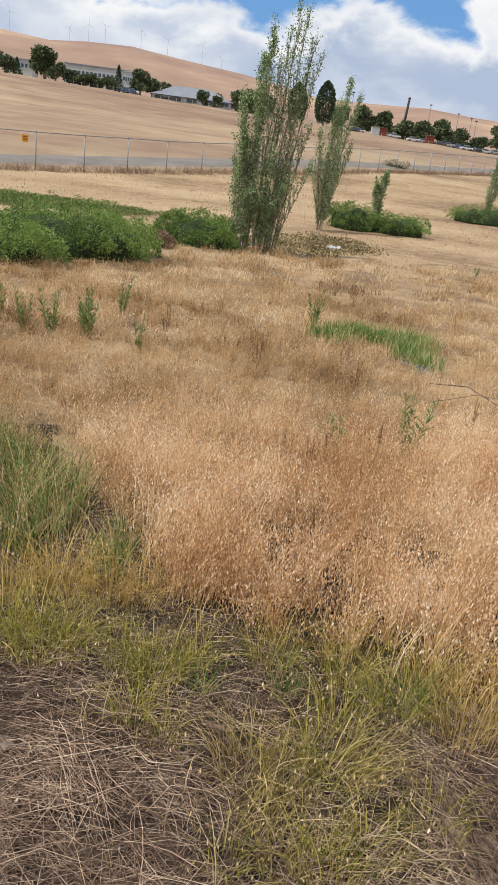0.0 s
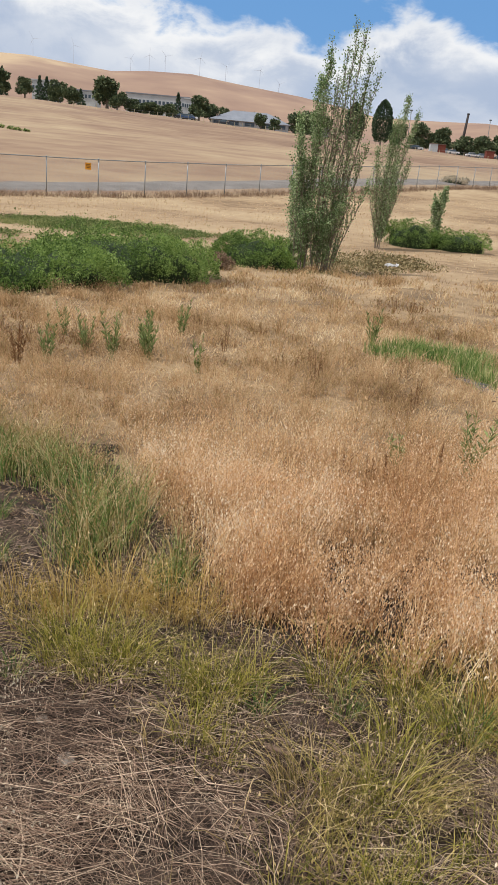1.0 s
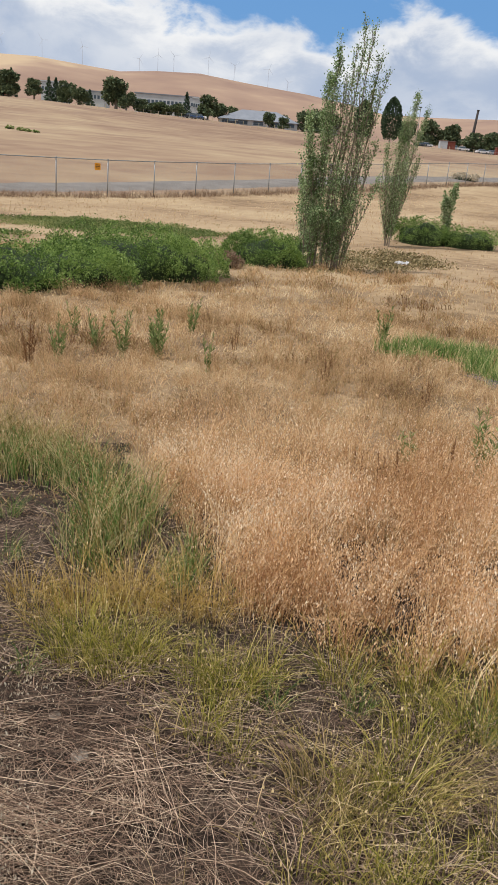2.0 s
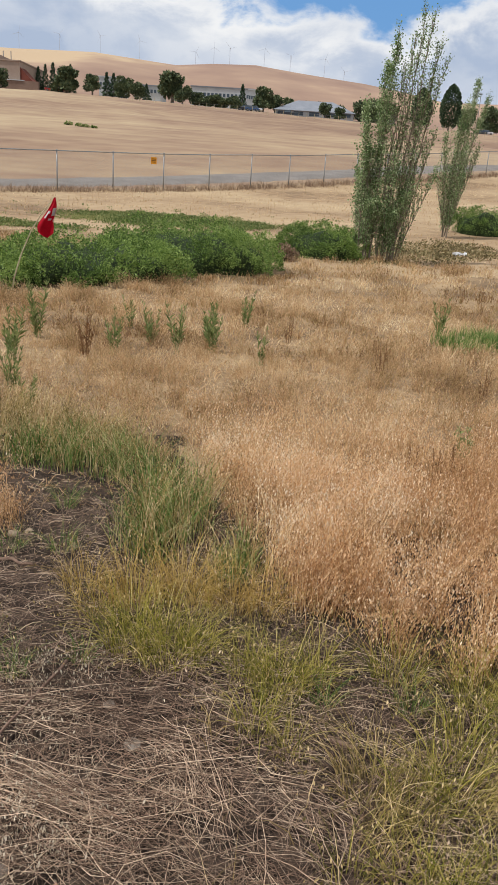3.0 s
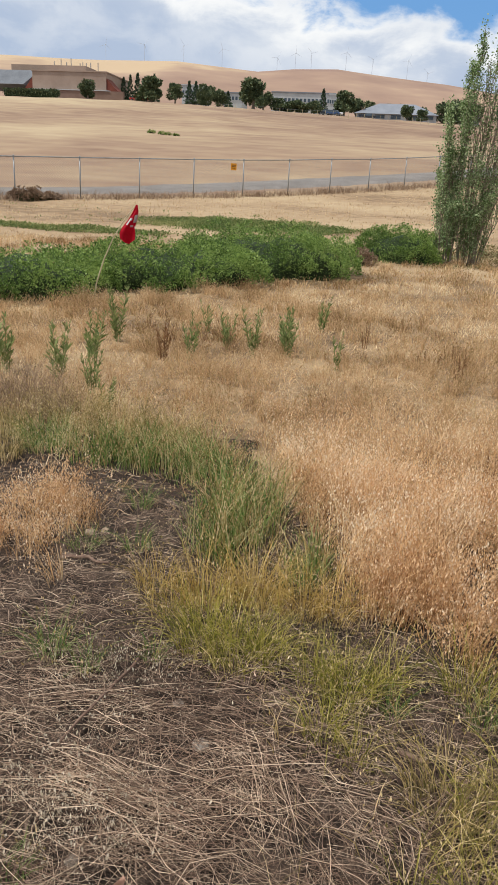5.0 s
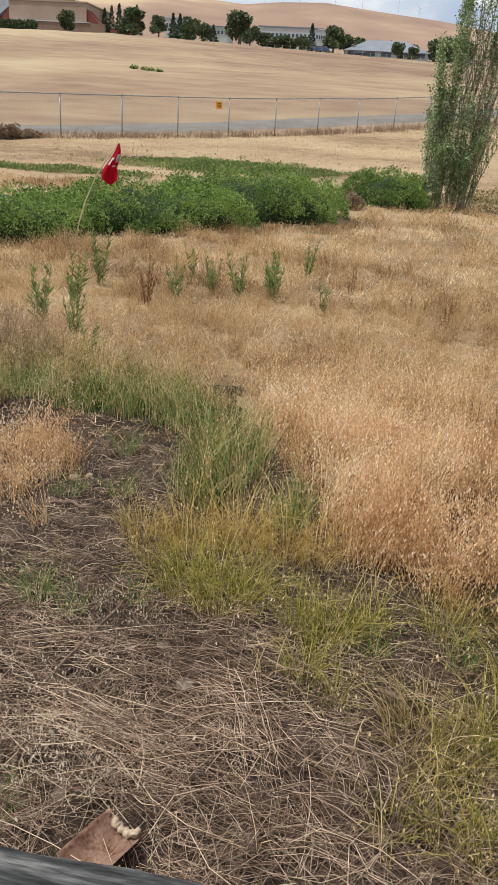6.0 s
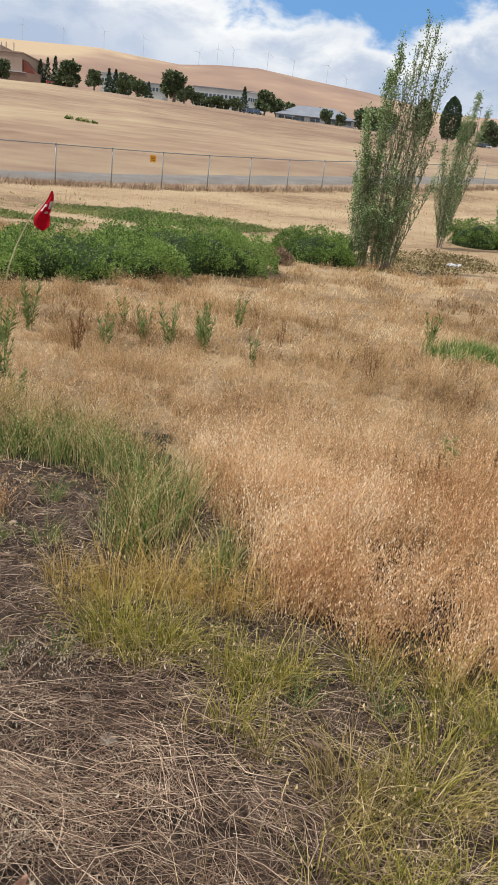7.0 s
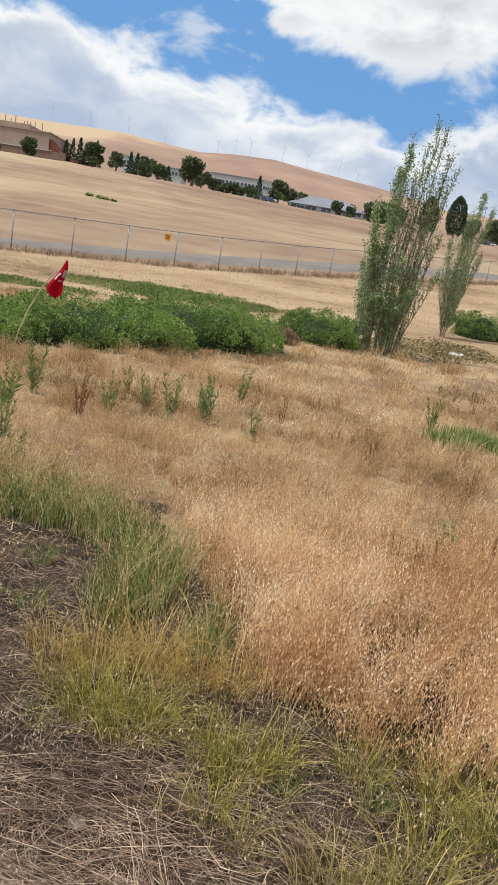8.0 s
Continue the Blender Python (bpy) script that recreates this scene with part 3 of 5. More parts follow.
RIGHT_STEMS = [
    (0.08, 0.05, 5.85, 0.40, 0.1, 0.22, 1.3),
    (0.20, -0.02, 5.6, 0.46, -0.1, 0.22, 1.2),
    (0.02, 0.0, 5.2, 0.25, -0.15, 0.26, 1.0),
    (-0.05, -0.1, 4.6, 0.12, 0.15, 0.30, 0.8),
    (0.30, 0.05, 4.3, 0.52, 0.1, 0.30, 0.9),
    (0.40, 0.1, 3.0, 0.65, 0.1, 0.36, 0.8),
    (0.44, 0.0, 2.0, 0.70, 0.1, 0.36, 0.7),
    (0.26, 0.0, 5.0, 0.62, 0.0, 0.26, 1.6),
    (0.34, 0.05, 4.7, 0.78, 0.05, 0.24, 1.1),
    (0.05, -0.1, 2.4, 0.1, -0.2, 0.36, 1.2),
    (0.3, -0.1, 1.6, 0.2, -0.2, 0.34, 1.0),
    (-0.1, -0.15, 1.3, -0.1, -0.2, 0.34, 1.0),
    (0.12, -0.15, 1.0, 0.05, -0.15, 0.34, 1.4),
    (-0.35, -0.15, 1.2, -0.05, -0.15, 0.34, 1.2)]
poplar(1.68, 19.9, LEFT_STEMS + RIGHT_STEMS,
       "clump of tall young poplars with many slim grey stems", 0.045)
poplar(4.6, 28.2, [(0.0, 0.0, 5.1, 0.50, 0.1, 0.36, 3.4), (-0.05, 0.1, 4.2, 0.20, 0.0, 0.40, 2.6), (0.05, -0.1, 4.5, 0.75, 0.0, 0.36, 2.4), (-0.08, 0.0, 3.3, -0.35, 0.1, 0.4, 1.6), (0.08, 0.0, 3.0, 0.75, 0.1, 0.42, 1.2), (-0.06, 0.0, 2.2, -0.6, 0.0, 0.4, 0.8), (0.06, -0.05, 2.0, 0.3, -0.3, 0.4, 0.9)],
       "slender young poplar clump fanning out from one base", 0.045)
poplar(7.35, 31.2, [(0.0, 0.0, 2.0, 0.12, 0.0, 0.3, 1.4), (-0.08, 0.0, 1.6, -0.12, 0.0, 0.3, 1.0)], "small poplar sapling among the shrubs", 0.065)
poplar(15.6, 41.2, [(0.0, 0.0, 3.0, 0.15, 0.0, 0.36, 1.3), (0.15, 0.0, 2.6, 0.3, 0.0, 0.36, 1.0)], "small poplar sapling growing out of a shrub", 0.07)

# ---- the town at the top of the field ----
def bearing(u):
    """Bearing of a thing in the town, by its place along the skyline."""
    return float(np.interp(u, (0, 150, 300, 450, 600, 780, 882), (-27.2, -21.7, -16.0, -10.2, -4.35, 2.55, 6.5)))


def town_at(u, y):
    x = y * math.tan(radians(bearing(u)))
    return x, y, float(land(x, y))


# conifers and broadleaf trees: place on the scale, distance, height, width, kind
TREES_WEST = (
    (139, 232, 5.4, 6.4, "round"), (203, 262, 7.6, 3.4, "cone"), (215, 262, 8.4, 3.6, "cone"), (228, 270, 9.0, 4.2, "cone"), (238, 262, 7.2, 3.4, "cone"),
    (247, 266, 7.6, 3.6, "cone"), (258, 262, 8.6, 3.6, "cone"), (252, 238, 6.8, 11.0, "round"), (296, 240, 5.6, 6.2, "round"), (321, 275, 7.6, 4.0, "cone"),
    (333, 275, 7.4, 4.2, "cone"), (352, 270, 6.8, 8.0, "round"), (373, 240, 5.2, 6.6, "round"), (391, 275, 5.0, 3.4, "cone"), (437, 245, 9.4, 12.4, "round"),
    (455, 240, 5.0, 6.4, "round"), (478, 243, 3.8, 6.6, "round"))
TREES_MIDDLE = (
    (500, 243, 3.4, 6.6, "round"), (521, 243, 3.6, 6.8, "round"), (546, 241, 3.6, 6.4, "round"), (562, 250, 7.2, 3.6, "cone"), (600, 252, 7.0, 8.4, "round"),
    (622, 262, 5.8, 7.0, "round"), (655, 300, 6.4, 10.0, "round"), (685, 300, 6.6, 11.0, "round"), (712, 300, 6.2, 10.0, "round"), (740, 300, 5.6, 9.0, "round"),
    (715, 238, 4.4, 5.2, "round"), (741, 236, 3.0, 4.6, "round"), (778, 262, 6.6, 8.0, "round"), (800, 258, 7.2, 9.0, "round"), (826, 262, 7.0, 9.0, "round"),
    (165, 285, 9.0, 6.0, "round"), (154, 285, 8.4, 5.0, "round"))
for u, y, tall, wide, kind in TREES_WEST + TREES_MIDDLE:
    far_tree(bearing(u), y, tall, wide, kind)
for az, y, tall, wide, kind in ((6.6, 255, 11.0, 6.0, "cypress"), (8.55, 250, 12.4, 6.0, "cypress"), (9.6, 285, 8.0, 9.0, "round"), (11.4, 282, 9.0, 11.0, "round"), (12.7, 282, 8.6, 11.0, "round"), (14.4, 292, 7.6, 10.0, "round"),
                                (15.5, 286, 8.0, 10.0, "round"), (16.9, 290, 9.6, 11.5, "round"), (18.2, 296, 8.2, 11.0, "round"), (19.4, 296, 7.8, 10.0, "round"), (20.8, 284, 10.4, 12.0, "round"), (22.6, 284, 9.6, 12.0, "round")):
    far_tree(az, y, tall, wide, kind)


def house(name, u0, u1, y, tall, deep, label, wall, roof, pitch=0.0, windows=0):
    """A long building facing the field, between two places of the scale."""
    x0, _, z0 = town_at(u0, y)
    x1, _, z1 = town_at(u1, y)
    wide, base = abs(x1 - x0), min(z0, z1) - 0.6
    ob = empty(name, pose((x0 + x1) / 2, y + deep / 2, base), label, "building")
    bm = bmesh.new()
    box(bm, (wide, deep, tall), (0, 0, tall / 2))
    part("wall", bm, wall, ob)
    bm = bmesh.new()
    if pitch:
        e, o = wide / 2 + 0.6, deep / 2 + 0.7
        q = [bm.verts.new(v) for v in ((-e, -o, tall - 0.1), (e, -o, tall - 0.1), (e, o, tall - 0.1), (-e, o, tall - 0.1), (-e + o * 0.9, 0, tall + pitch), (e - o * 0.9, 0, tall + pitch))]
        for f in ((0, 1, 5, 4), (2, 3, 4, 5), (1, 2, 5), (3, 0, 4), (3, 2, 1, 0)):
            bm.faces.new([q[k] for k in f])
    else:
        box(bm, (wide + 0.5, deep + 0.5, 0.35), (0, 0, tall + 0.18))
    part("roof", bm, roof, ob)
    for i in range(windows):
        bm = bmesh.new()
        box(bm, (wide / windows * 0.62, 0.12, 1.1), (-wide / 2 + wide * (i + 0.5) / windows, -deep / 2 - 0.03, tall * 0.70))
        pane = part("window", bm, M_GLASS, ob)
        bm = bmesh.new()
        box(bm, (wide / windows * 0.68, 0.24, 0.1), (-wide / 2 + wide * (i + 0.5) / windows, -deep / 2 - 0.08, tall * 0.70 - 0.62))
        part("sill", bm, wall, pane)
    return ob


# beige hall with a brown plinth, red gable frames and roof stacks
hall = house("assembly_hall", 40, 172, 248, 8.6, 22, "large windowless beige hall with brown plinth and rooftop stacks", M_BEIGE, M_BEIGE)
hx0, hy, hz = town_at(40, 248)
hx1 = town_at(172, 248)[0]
hw = hx1 - hx0
bm = bmesh.new()
box(bm, (hw + 9, 1.4, 3.0), (1.5, -11.6, 1.6))
part("plinth", bm, M_BROWN, hall, "brown block plinth")
bm = bmesh.new()
box(bm, (hw + 2, 1.6, 0.22), (0.5, -11.7, 3.2))
part("ledge", bm, M_PALE, hall, "pale ledge")
bm = bmesh.new()
box(bm, (hw * 1.05, 10, 3.2), (-hw * 0.46, 4, 10.2))
part("upper_storey", bm, M_BEIGE, hall)
for sx in (-hw / 2 - 3.2, hw / 2):
    bm = bmesh.new()
    q = [bm.verts.new((sx + a, -10.8 + b, c)) for b in (0, 5) for a, c in ((0, 2.9), (4.2 if sx > 0 else 3.2, 2.9), (0.0 if sx > 0 else 3.2, 7.0))]
    for f in ((0, 1, 2), (5, 4, 3), (0, 3, 4, 1), (1, 4, 5, 2), (2, 5, 3, 0)):
        bm.faces.new([q[k] for k in f])
    part("gable_frame", bm, M_REDROOF, hall, "rust red gable frame")
bm = bmesh.new()
q = [bm.verts.new(v) for v in ((-hw / 2 - 14, -11, 4.6), (-hw / 2 - 3.2, -11, 4.6), (-hw / 2 + 0.2, -6, 9.4), (-hw / 2 - 14, -6, 9.4), (-hw / 2 - 14, -6, 2.8), (-hw / 2 + 0.2, -6, 2.8))]
for f in ((0, 1, 2, 3), (1, 0, 4, 5), (1, 5, 2), (0, 3, 4), (2, 5, 4, 3)):
    bm.faces.new([q[k] for k in f])
part("side_roof", bm, M_GLASSROOF, hall, "grey pitched side roof")
for dx, tall in ((-12.5, 3.6), (-10.0, 4.4), (-8.0, 3.4), (-6.4, 4.6), (-3.2, 3.2), (-2.2, 3.4), (-1.0, 3.2), (0.6, 3.4), (3.2, 3.4)):
    bm = bmesh.new()
    tube(bm, [(dx, 6, 8.8), (dx, 6, 10.4 + tall)], [0.14, 0.14], 8)
    part("stack", bm, M_STEEL, hall, "steel roof stack")
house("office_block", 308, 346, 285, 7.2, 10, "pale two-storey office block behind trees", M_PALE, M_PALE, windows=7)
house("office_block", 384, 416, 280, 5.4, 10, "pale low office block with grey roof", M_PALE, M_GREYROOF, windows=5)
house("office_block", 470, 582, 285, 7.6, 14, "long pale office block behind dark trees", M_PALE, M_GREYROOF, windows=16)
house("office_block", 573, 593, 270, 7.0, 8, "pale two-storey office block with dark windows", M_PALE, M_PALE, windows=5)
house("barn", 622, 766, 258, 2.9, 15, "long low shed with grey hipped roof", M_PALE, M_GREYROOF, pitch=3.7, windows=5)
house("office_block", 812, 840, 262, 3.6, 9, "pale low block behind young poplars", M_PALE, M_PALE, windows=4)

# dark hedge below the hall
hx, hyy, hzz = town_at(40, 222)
hedge = empty("hedge", pose(hx, hyy, hzz), "long clipped dark green hedge", "hedge")
n = 2600
hp = np.stack([rng.uniform(-9, 8, n), rng.uniform(-1, 1, n), rng.uniform(0, 1, n) ** 0.6 * 2.1], 1)
lv, lf = leaf_cloud(hp, 0.5, np.tile([0, -0.3, 0.6], (n, 1)), 0.7)
link("foliage", mesh_of("foliage", lv, lf, M_FARLEAF), hedge)
# solid box filling the hedge, in the same painted shade colour
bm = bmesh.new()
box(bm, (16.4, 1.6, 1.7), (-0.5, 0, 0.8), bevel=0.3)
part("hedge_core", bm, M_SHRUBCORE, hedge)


# ---- cars ----
def car(paint):
    ob = empty("car", Matrix.Identity(4), "parked car seen across the dry field", "car", "parked cars")
    bm = bmesh.new()
    box(bm, (4.4, 1.75, 0.62), (0, 0, 0.62), bevel=0.14)
    part("body", bm, paint, ob)
    bm = bmesh.new()
    top = box(bm, (2.5, 1.55, 0.58), (-0.15, 0, 1.16))
    for v in top:
        if v.co.z > 1.2:
            v.co.x, v.co.y = -0.15 + (v.co.x + 0.15) * 0.68, v.co.y * 0.84
    part("cabin", bm, M_GLASS, ob, "dark glazed cabin")
    bm = bmesh.new()
    box(bm, (1.6, 1.3, 0.05), (-0.15, 0, 1.47), bevel=0.02)
    part("roof", bm, paint, ob)
    for sx in (-1.35, 1.35):
        for sy in (-0.8, 0.8):
            bm = bmesh.new()
            tube(bm, [(sx, sy - 0.1, 0.32), (sx, sy + 0.1, 0.32)], [0.32, 0.32], 10)
            wheel = part("wheel", bm, M_TYRE, ob)
            bm = bmesh.new()
            tube(bm, [(sx, sy - 0.115, 0.32), (sx, sy + 0.115, 0.32)], [0.17, 0.17], 8)
            part("rim", bm, M_STEEL, wheel)
    return ob


models = [car(p) for p in CAR_PAINT]
spots = [(14.9 + 0.62 * i, 272 + 1.2 * (i % 3)) for i in range(13)] + [(15.2 + 0.7 * i, 284) for i in range(10)] + [(10.7, 270), (11.1, 271), (13.0, 274), (13.6, 274)]
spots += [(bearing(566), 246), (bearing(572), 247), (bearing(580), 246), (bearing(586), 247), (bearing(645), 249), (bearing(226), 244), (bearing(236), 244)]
for i, (az, y) in enumerate(spots):
    x = y * math.tan(radians(az))
    m = pose(x, y, float(land(x, y)) + 0.02, 0, 0, 8 + 180 * (i % 2) + 5 * math.sin(i))
    k = 3 if i >= len(spots) - 2 else (0, 1, 0, 2, 1, 4, 0, 2)[i % 8]
    if k < 5 and models[k].location.length == 0:
        models[k].matrix_basis = m
    else:
        copy_thing(models[k], m)

# street lamps and the leaning chimney
for az, y, tall in ((10.4, 285, 12.5), (15.75, 292, 13.5), (17.7, 296, 12.5), (18.6, 300, 12.0), (18.95, 300, 11.5)):
    x = y * math.tan(radians(az))
    lamp = empty("street_lamp", pose(x, y, float(land(x, y))), "tall slim lamp post over a car park", "street lamp", "car park lamps")
    bm = bmesh.new()
    tube(bm, [(0, 0, 0), (0, 0, tall)], [0.14, 0.08], 6)
    part("pole", bm, M_STEEL, lamp)
    bm = bmesh.new()
    box(bm, (0.9, 0.5, 0.3), (0, 0, tall + 0.1), bevel=0.05)
    part("lamp_head", bm, M_CHIMNEY, lamp)
cx, cy = 298 * math.tan(radians(14.05)), 298
stack = empty("chimney", pose(cx, cy, float(land(cx, cy)), 0, 4, 0), "tall dark tapering steel chimney", "chimney")
bm = bmesh.new()
tube(bm, [(0, 0, 0), (0, 0, 15.2)], [0.62, 0.40], 14)
part("flue", bm, M_CHIMNEY, stack, smooth=True)
bm = bmesh.new()
tube(bm, [(0, 0, 15.0), (0, 0, 15.4)], [0.48, 0.48], 14)
part("rim", bm, M_CHIMNEY, stack)
for az, wall in ((12.25, M_PALE), (12.75, M_REDROOF), (16.05, M_REDROOF)):
    x = 266 * math.tan(radians(az))
    hut = empty("bin_enclosure", pose(x, 266, float(land(x, 266)) - 0.2), "small walled enclosure at the car park edge", "shed")
    bm = bmesh.new()
    box(bm, (2.6, 2.4, 2.4), (0, 0, 1.2), bevel=0.03)
    part("wall", bm, wall, hut)
    bm = bmesh.new()
    box(bm, (2.8, 2.6, 0.16), (0, 0, 2.49))
    part("roof", bm, M_BROWN, hut)

# low field fence near the top of the slope
field_fence = empty("field_fence", Matrix.Identity(4), "low wire field fence with thin posts on the slope", "fence")
line = []
for k in range(64):
    x = -48 + 1.9 * k
    y = 196 - 0.10 * x
    line.append(Vector((x, y, float(land(x, y)))))
bm = bmesh.new()
tube(bm, [(0, 0, -0.3), (0, 0, 1.3)], [0.05, 0.05], 5)
fp = part("post", bm, M_CANE, field_fence)
fp.location = line[0]
for p in line[1:]:
    q = fp.copy()
    scene.collection.objects.link(q)
    q.location = p
for h in (0.6, 1.2):
    bm = bmesh.new()
    tube(bm, [p + Vector((0, 0, h)) for p in line], [0.012] * len(line), 3)
    part("wire", bm, M_STEEL, field_fence)


# ---- wind turbines on the ridge ----
def turbine(u, tall, spin):
    az, r = radians(bearing(u)), 1990
    x, y = r * math.sin(az), r * math.cos(az)
    ob = empty("wind_turbine", pose(x, y, float(land(x, y)) - 2, 0, 0, 20), "pale wind turbine on a bare golden ridge", "wind turbine", "turbines on the ridge")
    bm = bmesh.new()
    tube(bm, [(0, 0, 0), (0, 0, tall)], [0.48, 0.30], 8)
    part("tower", bm, M_TURBINE, ob)
    bm = bmesh.new()
    box(bm, (1.3, 4, 1.3), (0, -0.6, tall + 0.6), bevel=0.3)
    part("nacelle", bm, M_TURBINE, ob)
    for k in range(3):
        a = radians(spin + 120 * k)
        bm = bmesh.new()
        c = Vector((0, -3.6, tall + 0.6))
        d = Vector((math.sin(a), 0, math.cos(a)))
        tube(bm, [c, c + d * 4, c + d * 17], [0.2, 0.30, 0.08], 5)
        part("blade", bm, M_TURBINE, ob)


for u, tall, spin in ((172, 46, 10), (240, 48, 40), (310, 50, 85), (378, 52, 100), (476, 40, 30), (508, 48, 0), (536, 48, 75), (597, 52, 10), (644, 46, 50), (706, 52, 20), (742, 30, 70)):
    turbine(u, tall, spin)

# ---- grass ----
def blades(x, y, high, wide, lean, segs=3, way=None, droop=0.0):
    """Tapered bent blades. Returns vertices, triangles, and a function that gives points along them."""
    n = len(x)
    z = land(x, y) - 0.01
    a = rng.uniform(0, math.tau, n) if way is None else way
    face = rng.uniform(0, math.tau, n)
    dirx, diry = np.cos(a), np.sin(a)
    sx, sy = np.cos(face) * wide / 2, np.sin(face) * wide / 2

    def along(t):
        out = high * lean * t ** 1.7
        return np.stack([x + dirx * out, y + diry * out, z + high * (t - droop * t ** 3) * np.sqrt(np.maximum(1 - (lean * t) ** 2 * 0.5, 0.2))], -1)

    vs = []
    for k in range(segs):
        c = along(np.full(n, k / segs))
        taper = 1 - 0.75 * (k / segs) ** 1.5
        off = np.stack([sx * taper, sy * taper, np.zeros(n)], -1)
        vs += [c - off, c + off]
    vs.append(along(np.ones(n)))
    v = np.stack(vs, 1)
    m = v.shape[1]
    tri = []
    for k in range(segs - 1):
        tri += [(2 * k, 2 * k + 1, 2 * k + 3), (2 * k, 2 * k + 3, 2 * k + 2)]
    tri.append((2 * segs - 2, 2 * segs - 1, 2 * segs))
    f = (np.arange(n)[:, None, None] * m + np.array(tri)[None]).reshape(-1, 3)
    return v.reshape(-1, 3), f, along


def spikelets(along, n, per, size, spread, lo=0.62):
    """Small hanging diamonds round the upper part of each stem."""
    vs = []
    for k in range(per):
        t = lo + (1.02 - lo) * (k + rng.random(n)) / per
        c = along(t)
        d = rng.normal(0, 1, (n, 3)) * np.array([1, 1, 0.35])
        d /= np.linalg.norm(d, axis=1)[:, None]
        c = c + d * spread * rng.uniform(0.2, 1.0, n)[:, None]
        axis = d * 0.5 + np.array([0, 0, 1.0]) * rng.choice([1, 1, -1], n)[:, None]
        axis /= np.linalg.norm(axis, axis=1)[:, None]
        e = np.cross(axis, rng.normal(0, 1, (n, 3)))
        e /= np.linalg.norm(e, axis=1)[:, None]
        s = size * rng.uniform(0.6, 1.3, n)[:, None]
        vs.append(np.stack([c - axis * s / 2, c + e * s * 0.2, c + axis * s / 2, c - e * s * 0.2], 1))
    v = np.concatenate(vs).reshape(-1, 3)
    return v, np.arange(len(v)).reshape(-1, 4)


def wedge(y0, y1, per_m2, lo=-37, hi=35):
    """Random places between two distances within the open side of the place."""
    t0, t1 = math.tan(radians(lo)), math.tan(radians(hi))
    n = int(per_m2 * (t1 - t0) * (y1 * y1 - y0 * y0) / 2)
    y = np.sqrt(rng.uniform(y0 * y0, y1 * y1, n))
    return y * rng.uniform(t0, t1, n), y


def clumps(y0, y1, per_m2, each, spread, lo=-37, hi=35):
    """Places gathered into clumps. Returns x, y, the way out of the clump, how far out, and a random number of the clump."""
    cx, cy = wedge(y0, y1, per_m2, lo, hi)
    count = rng.poisson(each, len(cx))
    k = np.repeat(np.arange(len(cx)), count)
    a, q = rng.uniform(0, math.tau, len(k)), np.abs(rng.normal(0, 1, len(k)))
    size = rng.uniform(0.6, 1.4, len(cx))[k] * spread
    return cx[k] + np.cos(a) * q * size, cy[k] + np.sin(a) * q * size, a, np.minimum(q, 2.2), rng.random(len(cx))[k]


def inside(x, y, spots):
    """Greatest closeness to any of the round patches (x, y, rx, ry): 1 in the middle, 0 at the rim."""
    best = np.zeros(len(x))
    for cx, cy, rx, ry in spots:
        best = np.maximum(best, 1 - np.hypot((x - cx) / rx, (y - cy) / ry))
    return best


def meadow(name, sets, label, material):
    vs, fs, base = [], [], 0
    for v, f in sets:
        vs.append(v)
        fs.append(f + base)
        base += len(v)
    return tagged(link(name, mesh_of(name, np.concatenate(vs), np.concatenate(fs), material)), label, "grass", kind="stuff")


GREEN_PATCH = [(-0.64, 3.48, 0.27, 0.60), (-0.22, 3.10, 0.14, 0.15), (-1.45, 4.3, 0.58, 0.34), (-1.02, 4.12, 0.28, 0.26)]
BOW_PATCH = [(1.78, 9.2, 0.28, 0.5), (2.25, 9.5, 0.5, 0.6), (2.75, 9.3, 0.55, 0.7), (2.65, 8.3, 0.3, 0.8)]
BARE_PATCH = [(-1.25, 3.45, 0.5, 0.42), (-1.2, 2.65, 0.75, 0.55), (-0.9, 2.2, 0.5, 0.4), (-1.75, 3.8, 0.3, 0.2)]
SHRUB_SPOTS = [(-7.6, 11.0, 2.0, 1.7), (-5.55, 11.7, 1.7, 1.5), (-4.1, 13.6, 1.8, 1.5), (-2.45, 16.1, 2.2, 1.9), (-0.1, 20.1, 1.4, 1.2), (7.1, 30.1, 2.4, 1.2), (16.2, 41, 3, 2)]


def golden(x, y):
    """1 where the tall ripe grass stands."""
    wave = 0.10 * np.abs(bumps(x, y, 0.45, 21))
    edge = np.minimum(y - (2.64 - 0.5 * np.clip(x, 0, 2.5)) + wave, x + 0.37 * (y - 3.0) + 0.13 + wave)
    return smooth01(edge / 0.25)


# tall ripe grass close by
x, y, way, far, own = clumps(2.0, 6.0, 72, 34, 0.06)
tuft = 0.9 * bumps(x, y, 0.32, 30) + 0.8 * bumps(x, y, 0.8, 31) + 0.4 * bumps(x, y, 2.0, 32)
keep = (golden(x, y) > rng.random(len(x))) & (inside(x, y, GREEN_PATCH) < 0.15) & (rng.random(len(x)) < 1.08 - smooth01((y - 3.5 - 0.35 * np.clip(x - 0.6, 0, 2) + 0.6 * bumps(x, y, 1.5, 33)) / 1.7))
keep |= inside(x, y, [(-1.65, 3.2, 0.34, 0.42), (-1.85, 2.9, 0.25, 0.3), (-1.32, 2.72, 0.07, 0.1)]) > rng.random(len(x)) * 0.4
x, y, tuft, way, far, own = x[keep], y[keep], tuft[keep], way[keep], far[keep], own[keep]
n = len(x)
